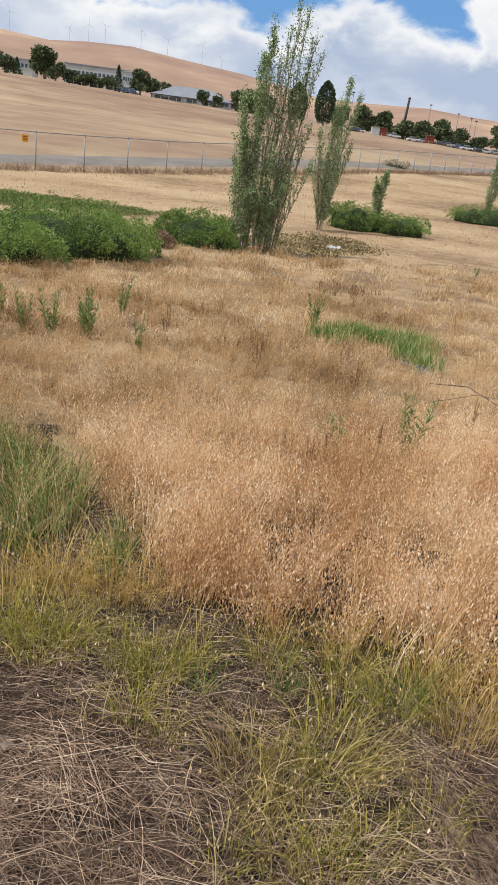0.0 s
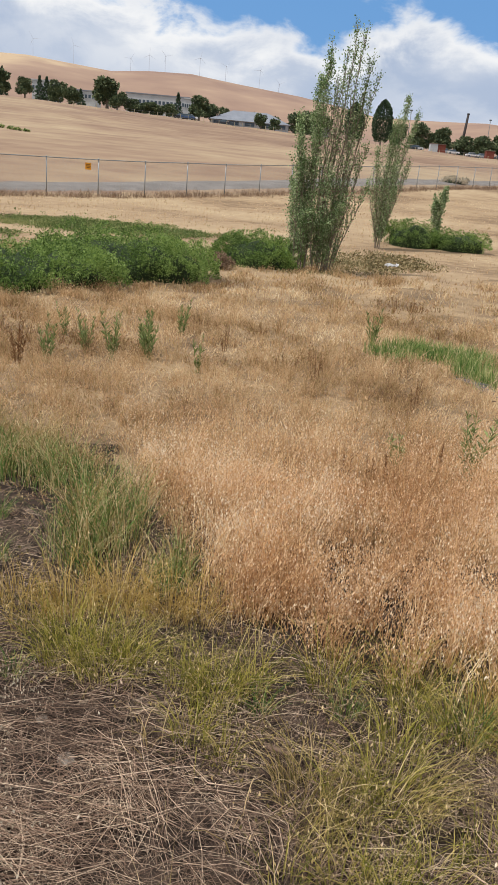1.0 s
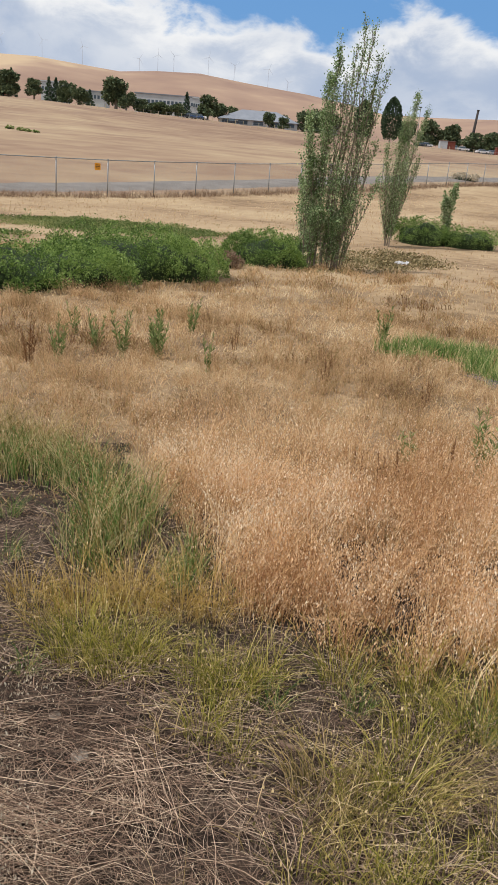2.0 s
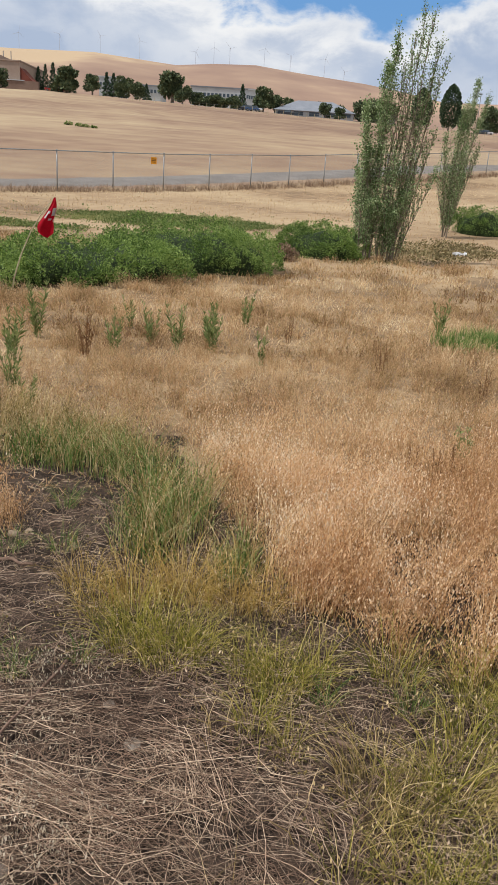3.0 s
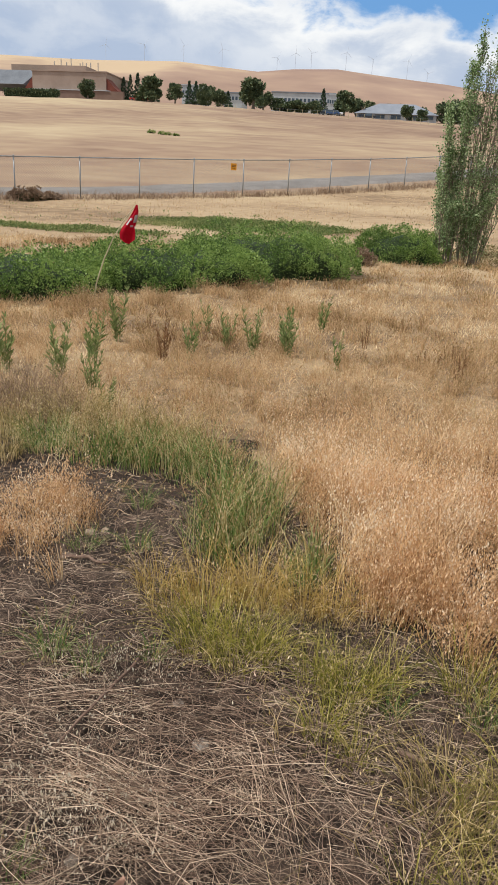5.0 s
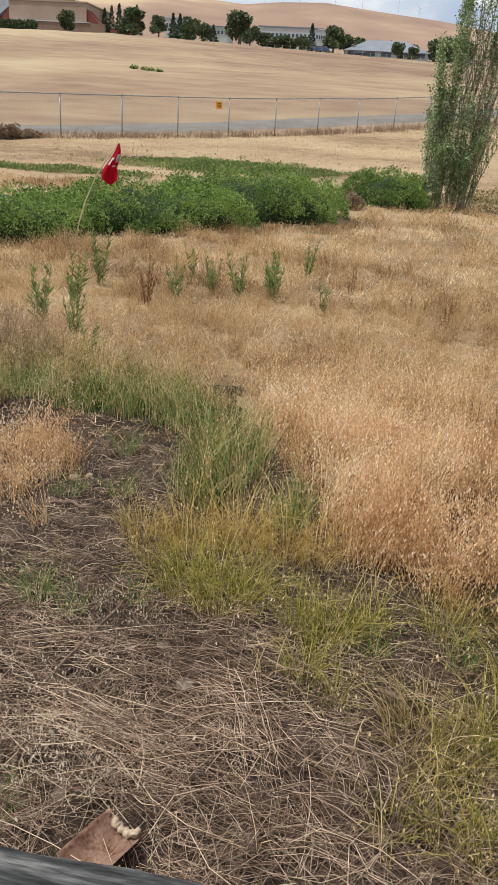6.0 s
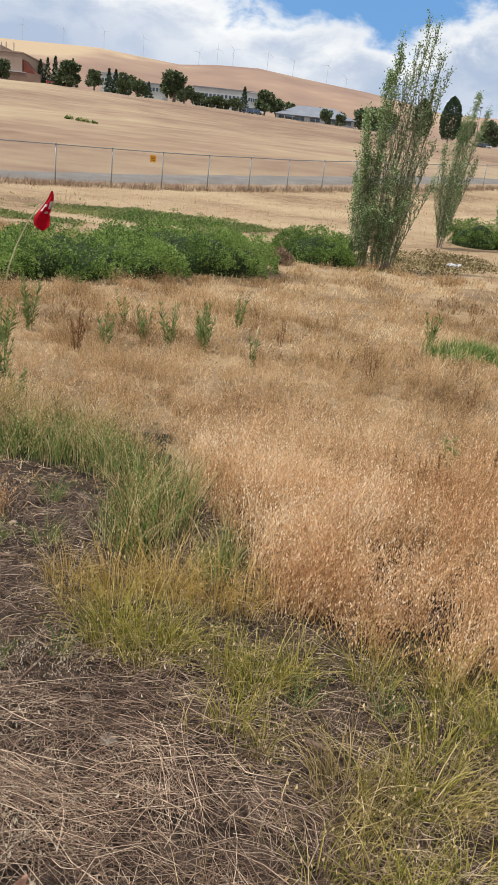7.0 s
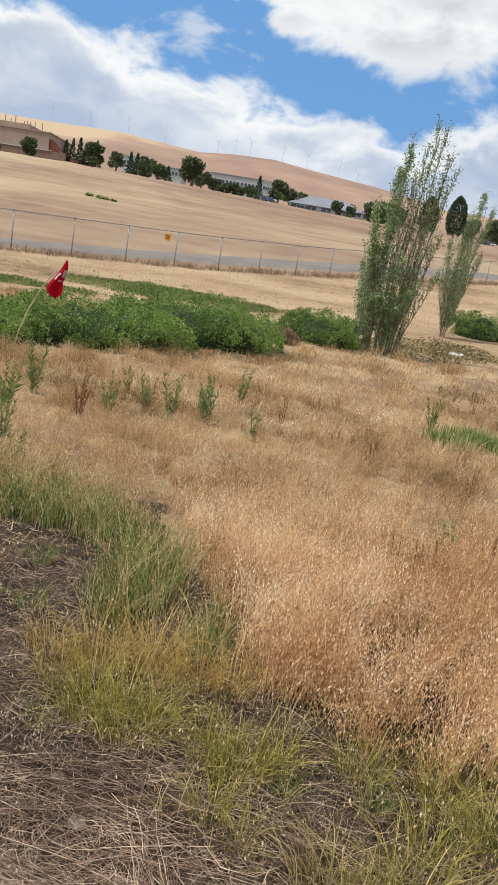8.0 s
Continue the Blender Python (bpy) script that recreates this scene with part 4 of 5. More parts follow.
high = 0.41 * (0.45 + 0.8 * own) * rng.uniform(0.6, 1.15, n) * np.clip(1 + 0.6 * tuft, 0.42, 1.55) * (1 - 0.35 * smooth01((y - 4) / 2.5)) * np.where(x < -1, 0.75, 1) * (1 - 0.12 * far)
swirl = 3.0 * bumps(x, y, 1.6, 34)
way = np.where(rng.random(n) < 0.78, way, swirl + rng.normal(0, 0.4, n))
lean = np.clip(0.20 + 0.25 * far + 0.25 * bumps(x, y, 1.1, 35) + rng.normal(0, 0.12, n), 0.02, 1.0)
v1, f1, along = blades(x, y, high, rng.uniform(0.0016, 0.0032, n), lean, 3, way=way, droop=0.10)
k = rng.random(n) < 0.4
v2, f2, _ = blades(x[k] + rng.normal(0, 0.01, k.sum()), y[k], high[k] * rng.uniform(0.3, 0.7, k.sum()), rng.uniform(0.003, 0.006, k.sum()), rng.uniform(0.4, 1.1, k.sum()), 2, droop=0.2)
ripe = meadow("ripe_grass", [(v1, f1), (v2, f2)], "tall ripe orange-gold grass with nodding seed heads", M_GOLD)
hv, hf = spikelets(along, n, 10, 0.0138, 0.046, 0.45)
link("seed_head", mesh_of("seed_head", hv, hf, M_HEAD), ripe, "pale gold seed heads")

# dry meadow further out
sets, heads = [], []
for y0, y1, dens, each, spread, hh, ww, per, size in ((3.3, 8.0, 24, 31, 0.085, 0.22, 0.0042, 6, 0.016), (8.0, 13.0, 11, 38, 0.13, 0.22, 0.007, 3, 0.024), (13.0, 20.0, 5, 30, 0.20, 0.19, 0.013, 2, 0.038)):
    x, y, way, far, own = clumps(y0, y1, dens, each, spread)
    tuft = 0.8 * bumps(x, y, 0.45 + 0.03 * y0, 40) + 0.7 * bumps(x, y, 1.3, 41) + 0.6 * bumps(x, y, 3.5, 42)
    path = smooth01(1 - np.abs(x - (1.2 + 0.21 * y)) / 1.3) * smooth01((y - 11) / 3)
    keep = (own + 0.7 * tuft > -0.02) & (inside(x, y, GREEN_PATCH) < 0.25) & (inside(x, y, BOW_PATCH) < 0.2) & (inside(x, y, [(2.56, 7.75, 0.2, 0.4)]) < 0.1) & (inside(x, y, SHRUB_SPOTS) < 0.1) & (inside(x, y, BARE_PATCH) <= 0.1) & (rng.random(len(x)) > path * 0.9)
    keep &= (golden(x, y) > 0.1) | (y > 4.35)
    x, y, tuft, way, far, own = x[keep], y[keep], tuft[keep], way[keep], far[keep], own[keep]
    n = len(x)
    high = hh * (0.5 + 0.75 * own) * rng.uniform(0.55, 1.2, n) * np.clip(1 + 0.5 * tuft, 0.35, 1.9) * (1 - 0.12 * far)
    way = np.where(rng.random(n) < 0.6, way, rng.uniform(0, math.tau, n))
    v1, f1, along = blades(x, y, high, ww * rng.uniform(0.7, 1.2, n), np.clip(0.28 + 0.34 * far + rng.normal(0, 0.25, n), 0.02, 1.2), 2, way=way, droop=0.1)
    sets.append((v1, f1))
    heads.append(spikelets(along, n, per, size, size * 1.7, 0.45))
x, y = wedge(3.4, 13, 240)
keep = (inside(x, y, GREEN_PATCH) < 0.2) & (inside(x, y, SHRUB_SPOTS) < 0.05)
x, y = x[keep], y[keep]
n = len(x)
v1, f1, _ = blades(x, y, rng.uniform(0.05, 0.16, n), rng.uniform(0.003, 0.007, n) * (0.6 + 0.1 * y), rng.uniform(1.1, 1.5, n), 2, droop=0.45)
sets.append((v1, f1))
dry = meadow("meadow_grass", sets, "dry tan meadow grass with fine seed heads", M_TAN)
c = 0
hv, hf = [], []
for v, f in heads:
    hv.append(v)
    hf.append(f + c)
    c += len(v)
link("seed_head", mesh_of("seed_head", np.concatenate(hv), np.concatenate(hf), M_TAN), dry)

# short dry grass up to the fence and a fringe of taller growth along it
x, y = wedge(18.5, 60, 22, -36, 34)
side = (x - FENCE_A.x) * FENCE_N.x + (y - FENCE_A.y) * FENCE_N.y
keep = (side < -0.2) & (bumps(x, y, 5, 51) + rng.normal(0, 0.4, len(x)) > -0.3) & (inside(x, y, SHRUB_SPOTS) < 0.05)
x, y = x[keep], y[keep]
n = len(x)
v1, f1, _ = blades(x, y, rng.uniform(0.04, 0.11, n), rng.uniform(0.012, 0.03, n), rng.uniform(0.2, 1.0, n), 2)
meadow("short_grass", [(v1, f1)], "short pale dry grass before the fence", M_TAN)
k = rng.uniform(-50, 120, 44000)
o = rng.normal(-0.1, 0.42, len(k))
x, y = FENCE_A.x + FENCE_D.x * k + FENCE_N.x * o, FENCE_A.y + FENCE_D.y * k + FENCE_N.y * o
keep = bumps(x, y, 2.2, 61) + rng.normal(0, 0.3, len(x)) > -0.25
x, y = x[keep], y[keep]
n = len(x)
v1, f1, _ = blades(x, y, rng.uniform(0.18, 0.62, n) * (0.75 + 0.5 * bumps(x, y, 1.7, 62)), rng.uniform(0.010, 0.024, n), rng.uniform(0.2, 1.0, n), 2)
meadow("fence_weeds", [(v1, f1)], "brown dead weeds along the foot of the fence", M_FRINGE)

# green grass patches
x, y = wedge(2.4, 5.4, 5200)
close = inside(x, y, GREEN_PATCH) * (1 + 1.5 * bumps(x, y, 0.24, 71))
keep = close > 0.03 + rng.random(len(x)) * 0.48
x, y, close = x[keep], y[keep], close[keep]
n = len(x)
high = rng.uniform(0.14, 0.47, n) * (0.6 + 0.6 * np.clip(close, 0, 0.9)) * np.where((x < -1) | (x > -0.35), 0.72, 1)
fresh = rng.random(n) < 0.74
for pick, name, label, material in ((fresh, "green_grass", "tall green grass tussocks in a dry meadow", M_GREEN), (~fresh, "drying_grass", "yellowing seeding grass among green tussocks", M_OLIVE)):
    k = int(pick.sum())
    v1, f1, along = blades(x[pick], y[pick], high[pick] * (1.0 if material is M_GREEN else 1.12), rng.uniform(0.0025, 0.0055, k), rng.uniform(0.1, 0.85, k), 3, droop=0.1)
    lush = meadow(name, [(v1, f1)], label, material)
    hv, hf = spikelets(along, k, 2 if material is M_GREEN else 5, 0.012, 0.010, 0.72)
    link("seed_head", mesh_of("seed_head", hv, hf, M_OLIVE if material is M_GREEN else M_TAN), lush)
x, y = wedge(7.0, 10.8, 1500, 5, 25)
close = inside(x, y, BOW_PATCH)
keep = close > rng.random(len(x)) * 0.5
x, y = x[keep], y[keep]
n = len(x)
v1, f1, _ = blades(x, y, rng.uniform(0.10, 0.26, n), rng.uniform(0.006, 0.012, n), rng.uniform(0.1, 0.8, n), 2)
meadow("green_grass", [(v1, f1)], "low bright green grass in a hollow", M_GREEN)

# sparse half-dry blades over the thatch in front
x, y = wedge(1.2, 3.1, 1100, -44, 42)
tuft = bumps(x, y, 0.4, 81)
keep = (tuft + rng.normal(0, 0.2, len(x)) > 0.30 + np.where(inside(x, y, BARE_PATCH) > 0.1, 0.55, 0.05 + 0.55 * smooth01((0.0 - x) / 0.5) * smooth01((2.3 - y) / 0.4))) & (golden(x, y) < 0.6)
x, y = x[keep], y[keep]
n = len(x)
v1, f1, along = blades(x, y, rng.uniform(0.06, 0.24, n), rng.uniform(0.0018, 0.0035, n), rng.uniform(0.2, 1.1, n), 3, droop=0.15)
sparse = meadow("thin_grass", [(v1, f1)], "thin half-dry grass over matted straw", M_OLIVE)
hv, hf = spikelets(along, n, 1, 0.014, 0.006, 0.9)
link("seed_head", mesh_of("seed_head", hv, hf, M_STRAW), sparse)


# ---- grass tufts, one by one ----
def tuft_thing(x, y, r, tall, count, material, label, way=None, lean=(0.05, 1.15)):
    ob = empty("grass_tuft", pose(x, y, float(land(x, y))), label, "grass tuft", "grass tufts")
    a, q = rng.uniform(0, math.tau, count), np.sqrt(rng.random(count)) * r
    px, py = x + np.cos(a) * q, y + np.sin(a) * q
    turn = a + rng.normal(0, 0.7, count) if way is None else way + rng.normal(0, 0.45, count)
    v, f, along = blades(px, py, tall * 1.45 * rng.uniform(0.35, 1.2, count), rng.uniform(0.0016, 0.0036, count), rng.uniform(*lean, count), 4, way=turn, droop=0.18)
    hv, hf = spikelets(along, count, 1, 0.014, 0.004, 0.9)
    o = np.array(ob.location)
    tagged(link("blade_tuft", mesh_of("blade_tuft", v - o, f, material), ob), kind="stuff")
    tagged(link("seed_head", mesh_of("seed_head", hv - o, hf, M_OLIVE), ob), kind="stuff")


YELLOW, FRESH = "yellow-green grass tuft growing through straw", "fresh green grass tuft on bare soil"
TUFTS_NEAR = (
    (-0.62, 2.72, 0.10, 0.20, 260), (-0.42, 2.76, 0.12, 0.22, 320), (-0.22, 2.74, 0.10, 0.20, 240), (-0.08, 2.72, 0.08, 0.18, 160), (-0.55, 2.42, 0.13, 0.19, 360),
    (-0.40, 2.34, 0.12, 0.18, 300), (-0.30, 2.40, 0.09, 0.17, 160), (0.01, 2.24, 0.10, 0.17, 330), (0.14, 2.32, 0.07, 0.15, 150), (-0.06, 2.02, 0.07, 0.13, 140),
    (0.05, 1.94, 0.06, 0.11, 110), (0.30, 1.80, 0.10, 0.15, 300), (0.42, 1.76, 0.09, 0.14, 220), (0.55, 1.84, 0.11, 0.16, 320), (0.62, 2.05, 0.10, 0.16, 220))
TUFTS_FAR = (
    (0.85, 2.12, 0.11, 0.18, 260), (1.05, 2.00, 0.12, 0.18, 320), (1.02, 2.28, 0.11, 0.20, 260), (0.70, 2.30, 0.10, 0.19, 220), (0.42, 2.36, 0.09, 0.18, 170),
    (0.48, 1.44, 0.09, 0.15, 260), (0.36, 1.50, 0.08, 0.12, 170), (0.62, 1.52, 0.09, 0.12, 160), (0.22, 1.48, 0.07, 0.10, 110), (-0.12, 2.30, 0.07, 0.16, 130),
    (0.80, 1.60, 0.10, 0.13, 180), (-0.85, 2.78, 0.09, 0.15, 150), (-0.75, 2.60, 0.08, 0.13, 120), (1.25, 2.15, 0.12, 0.2, 240))
for x, y, r, tall, count in TUFTS_NEAR + TUFTS_FAR:
    tuft_thing(x, y, r, tall, int(count * (0.7 if x > 0.2 and y < 2.1 else 0.9)), M_AMBER if y > 2.55 or x > 0.95 else (M_LIME if rng.random() < 0.75 else M_OLIVE), YELLOW)
for x, y, r, tall, count in ((-1.09, 2.22, 0.06, 0.13, 130), (-0.92, 2.16, 0.05, 0.10, 80), (-0.71, 2.28, 0.04, 0.09, 70), (0.88, 2.12, 0.06, 0.15, 110), (0.16, 2.16, 0.04, 0.10, 60), (-1.30, 3.05, 0.07, 0.10, 90), (-1.05, 3.10, 0.06, 0.10, 90), (-1.18, 3.55, 0.05, 0.14, 80),
                             (0.46, 2.2, 0.05, 0.10, 80), (-0.80, 1.30, 0.07, 0.08, 70), (-0.25, 2.95, 0.07, 0.16, 120)):
    tuft_thing(x, y, r, tall, count, M_GREEN, FRESH)
# dark half-dead growth at the edge of the bare soil
for x, y, r, tall, count, m in ((-2.35, 4.85, 0.20, 0.26, 420, M_FRINGE), (-2.65, 5.2, 0.24, 0.28, 420, M_FRINGE), (-2.05, 4.75, 0.18, 0.24, 380, M_OLIVE), (-2.5, 4.55, 0.20, 0.22, 340, M_OLIVE), (-1.75, 4.8, 0.18, 0.22, 300, M_OLIVE), (-2.1, 4.35, 0.16, 0.20, 260, M_GREEN),
                                (-2.85, 4.8, 0.22, 0.26, 340, M_FRINGE), (-1.35, 4.75, 0.2, 0.2, 260, M_OLIVE), (-2.3, 4.1, 0.14, 0.18, 200, M_OLIVE)):
    tuft_thing(x, y, r, tall, int(count * 1.7), m, "bushy half-dead grass tuft at the edge of bare soil")
# tufts pressed flat
tuft_thing(0.62, 1.80, 0.10, 0.15, 110, M_OLIVE, "long grass tuft pressed flat over straw", 0.1, (0.9, 1.3))
tuft_thing(0.30, 1.62, 0.08, 0.14, 90, M_OLIVE, "long grass tuft pressed flat over straw", 0.4, (0.9, 1.3))


# ---- matted straw ----
def straws(cx, cy, way, long, bend, height, radius):
    """Lying curved stalks as three-sided tubes."""
    n = len(cx)
    rings = 4
    pts = []
    for k in range(rings):
        t = k / (rings - 1) - 0.5
        a = way + bend * t
        pts.append(np.stack([cx + np.cos(a) * long * t, cy + np.sin(a) * long * t, height + long * 0.10 * (0.25 - t * t) * 1.5], -1))
    vs = []
    for k in range(rings):
        d = pts[min(k + 1, rings - 1)] - pts[max(k - 1, 0)]
        side = np.stack([-d[:, 1], d[:, 0], np.zeros(n)], -1)
        side /= np.linalg.norm(side, axis=1)[:, None] + 1e-9
        r = (radius * (1 - 0.12 * k))[:, None]
        vs += [pts[k] + side * r, pts[k] - side * r, pts[k] + np.array([0, 0, 1.5]) * r]
    v = np.stack(vs, 1)
    q = []
    for k in range(rings - 1):
        for j in range(3):
            q.append((3 * k + j, 3 * k + (j + 1) % 3, 3 * k + 3 + (j + 1) % 3, 3 * k + 3 + j))
    f = (np.arange(n)[:, None, None] * (3 * rings) + np.array(q)[None]).reshape(-1, 4)
    v = v.reshape(-1, 3)
    v[:, 2] = np.maximum(v[:, 2], 0) + land(v[:, 0], v[:, 1])
    return v, f


x, y = wedge(1.05, 4.0, 4300, -46, 44)
want = np.clip(0.75 + 0.9 * bumps(x, y, 0.55, 90), 0.12, 1) * np.clip(1.2 - 0.45 * (y - 1.2), 0.35, 1) * np.where(inside(x, y, GREEN_PATCH) > 0.1, 0.2, 1) * np.where(golden(x, y) > 0.5, 0.1, 1) * np.where(x > 0.1, 0.7, 1.0)
keep = (rng.random(len(x)) < want) & (np.hypot(x + 0.47, y - 1.235) > 0.16)
x, y = x[keep], y[keep]
n = len(x)
way = np.where(rng.random(n) < 0.6, rng.normal(-0.1, 0.5, n), rng.uniform(0, math.pi, n)) + 0.5 * bumps(x, y, 0.7, 91)
sets = [straws(x, y, way, rng.uniform(0.05, 0.40, n) * np.clip(1.5 - 0.4 * y, 0.35, 1), rng.normal(0, 0.9, n), rng.uniform(0.0, 0.05, n), np.where(rng.random(n) < 0.14, rng.uniform(0.0008, 0.0014, n), rng.uniform(0.0003, 0.0007, n)))]
litter_x, litter_y = wedge(1.05, 3.7, 3800, -46, 44)
keep = (np.hypot(litter_x + 0.47, litter_y - 1.235) > 0.12) & (golden(litter_x, litter_y) < 0.5) & (rng.random(len(litter_x)) < 0.75 + 0.6 * bumps(litter_x, litter_y, 0.35, 92))
litter_x, litter_y = litter_x[keep], litter_y[keep]
n = len(litter_x)
v1, f1, _ = blades(litter_x, litter_y, rng.uniform(0.03, 0.15, n), rng.uniform(0.0012, 0.0032, n), rng.uniform(1.0, 1.5, n), 2, droop=0.62)
meadow("dead_grass", [(v1, f1)], "limp grey-brown dead grass over the soil", M_SHEAF)
# two swept sheaves
sheaves = []
for x0, y0, x1, y1, count in ((-0.26, 1.88, -0.16, 1.62, 60), (0.84, 1.90, 0.93, 1.40, 280), (-0.75, 1.66, -0.45, 1.58, 90), (-0.9, 1.95, -0.5, 2.05, 60)):
    t = rng.random(count)
    w = rng.normal(0, 0.045, count)
    a = math.atan2(y1 - y0, x1 - x0)
    (sheaves if x0 > 0.5 else sets).append(straws(x0 + (x1 - x0) * t - math.sin(a) * w, y0 + (y1 - y0) * t + math.cos(a) * w, a + rng.normal(0, 0.16, count), rng.uniform(0.14, 0.36, count), rng.normal(0, 0.4, count), rng.uniform(0.0, 0.06, count), rng.uniform(0.0005, 0.0012, count)))
meadow("dead_stalks", sheaves, "swept bundle of brown dead stalks on the ground", M_SHEAF)
thatch = meadow("matted_straw", sets, "matted grey-brown straw lying over the soil", M_STRAW)
x = np.concatenate([rng.normal(-0.80, 0.17, 420), rng.normal(-0.80, 0.15, 260), rng.normal(-0.62, 0.12, 260)])
y = np.concatenate([rng.normal(1.58, 0.13, 420), rng.normal(2.12, 0.10, 260), rng.normal(1.45, 0.10, 260)])
n = len(x)
base = np.stack([x, y, land(x, y) + rng.uniform(0.01, 0.09, n)], -1)
hv, hf = spikelets(lambda t: base, n, 2, 0.013, 0.03)
link("oat_husk", mesh_of("oat_husk", hv, hf, M_HUSK), thatch, "bleached wild oat husks")

# low green creepers before the fence, and leaf litter under the poplars
x, y = wedge(20.5, 31.5, 1000, -34, 3)
keep = (inside(x, y, [(-5.2, 27.2, 5.0, 2.8), (-10.0, 22.9, 4.4, 1.2), (-3.4, 23.4, 1.8, 0.7), (0.6, 26.4, 1.3, 0.8)]) + 0.25 * bumps(x, y, 1.6, 95) > 0.12 + 0.3 * rng.random(len(x)))
x, y = x[keep], y[keep]
n = len(x)
lv, lf = leaf_cloud(np.stack([x, y, land(x, y) + rng.uniform(0, 0.08, n)], -1), 0.05, np.tile([0, -0.2, 0.5], (n, 1)), 0.8)
tagged(link("ground_creeper", mesh_of("ground_creeper", lv, lf, M_CREEP)), "low green creeping plants over dry ground", "plants", kind="stuff")
x, y = wedge(18.6, 28, 700, 2, 19)
keep = inside(x, y, [(3.0, 22.4, 1.9, 2.6), (4.4, 24.2, 1.9, 2.8), (1.6, 19.6, 1.3, 0.9)]) * (1 + 0.8 * bumps(x, y, 1.1, 97)) > 0.02 + rng.random(len(x)) * 0.8
x, y = x[keep], y[keep]
n = len(x)
lv, lf = leaf_cloud(np.stack([x, y, land(x, y) + rng.uniform(0, 0.03, n)], -1), 0.06, np.tile([0, -0.2, 0.5], (n, 1)), 0.9)
tagged(link("leaf_litter", mesh_of("leaf_litter", lv, lf, M_LITTER)), "brown leaf litter and twigs under poplars", "plants", kind="stuff")

# ---- weeds ----
def weed(tall, stems, leaf, material, label, lean=0.36):
    """Loose leaning stalks, each with narrow leaves that stand out and up, longest below the tip."""
    ob = empty("weed", Matrix.Identity(4), label, "weed", "upright weeds")
    pts, ups, sizes = [], [], []
    for k in range(stems):
        bm = bmesh.new()
        a = k * 2.4 + rng.uniform(-0.5, 0.5)
        h = tall * rng.uniform(0.5, 1.1)
        out = h * lean * rng.uniform(0.15, 0.8)
        b = np.array([math.cos(a) * 0.02, math.sin(a) * 0.02, 0])
        line = [b + np.array([math.cos(a) * out * t ** 1.4, math.sin(a) * out * t ** 1.4, h * t - 0.02 * (t == 0)]) for t in (0, 0.35, 0.7, 1.0)]
        tube(bm, [tuple(p) for p in line], [0.0045, 0.004, 0.003, 0.0012], 4)
        part("stalk", bm, material, ob)
        n = int(40 * h / 0.4)
        t = rng.uniform(0.12, 1.0, n)
        pts.append(np.stack([np.interp(t, (0, 0.35, 0.7, 1.0), [p[k] for p in line]) for k in range(3)], 1))
        turn = rng.uniform(0, math.tau, n)
        ups.append(np.stack([np.cos(turn), np.sin(turn), rng.uniform(0.35, 1.5, n) + t], 1))
        sizes.append(leaf * (0.55 + 0.75 * np.sin(t * math.pi)) * rng.uniform(0.6, 1.3, n))
    p, u, s = np.concatenate(pts), np.concatenate(ups), np.concatenate(sizes)[:, None]
    n = len(p)
    d = u / np.linalg.norm(u, axis=1)[:, None]
    e = np.cross(d, rng.normal(0, 1, (n, 3)))
    e /= np.linalg.norm(e, axis=1)[:, None]
    v = np.stack([p, p + d * s * 0.5 + e * s * 0.085, p + d * s - np.array([0, 0, 0.18]) * s, p + d * s * 0.5 - e * s * 0.085], 1).reshape(-1, 3)
    link("foliage", mesh_of("foliage", v, np.arange(4 * n).reshape(n, 4), material), ob)
    return ob


GREENWEED = "upright leafy green weed standing in dry grass"
kinds = [weed(0.52, 6, 0.075, M_WEED, GREENWEED), weed(0.46, 5, 0.07, M_WEED, GREENWEED), weed(0.36, 4, 0.06, M_WEED, GREENWEED), weed(0.5, 6, 0.045, M_DEADWEED, "dead red-brown weed stalk in dry grass"), weed(0.34, 4, 0.035, M_DEADWEED, "thin dead seed stalks in ripe grass")]
first = set()
WEEDS_LEFT = (
    (0, -2.67, 5.81, 10), (0, -2.73, 6.72, 80), (0, -2.9, 7.87, 150), (3, -2.18, 7.23, 20), (1, -1.92, 7.34, 200),
    (1, -1.66, 7.92, 250), (0, -1.32, 7.6, 300), (0, -1.05, 8.02, 40), (2, -2.14, 9.0, 90), (1, -0.77, 9.32, 120),
    (2, -0.42, 7.41, 170), (1, -2.28, 5.58, 220), (0, -3.3, 6.1, 260), (1, -3.05, 5.4, 310))
WEEDS_RIGHT = (
    (1, 1.7, 9.77, 30), (0, 1.56, 4.69, 75), (2, 1.11, 4.75, 130), (4, 0.83, 4.19, 160), (4, 0.95, 4.3, 210),
    (4, 0.70, 4.25, 260), (4, 1.3, 4.55, 20), (4, 1.6, 6.6, 60), (4, 0.75, 7.2, 120), (2, 7.5, 19.6, 0),
    (1, -0.98, 7.8, 15), (2, -2.0, 5.2, 45), (4, -0.2, 8.6, 77), (4, 2.3, 5.5, 33))
for k, x, y, turn in WEEDS_LEFT + WEEDS_RIGHT:
    m = pose(x, y, float(land(x, y)) - 0.03, 0, 0, turn) @ Matrix.Diagonal((*[0.85 + 0.4 * rng.random()] * 2, 0.75 + 0.4 * rng.random(), 1))
    if k > 2:
        m = pose(x, y, float(land(x, y)) - 0.03, 0, 0, turn)
    if k not in first:
        kinds[k].matrix_basis = m
        first.add(k)
    else:
        copy_thing(kinds[k], m)

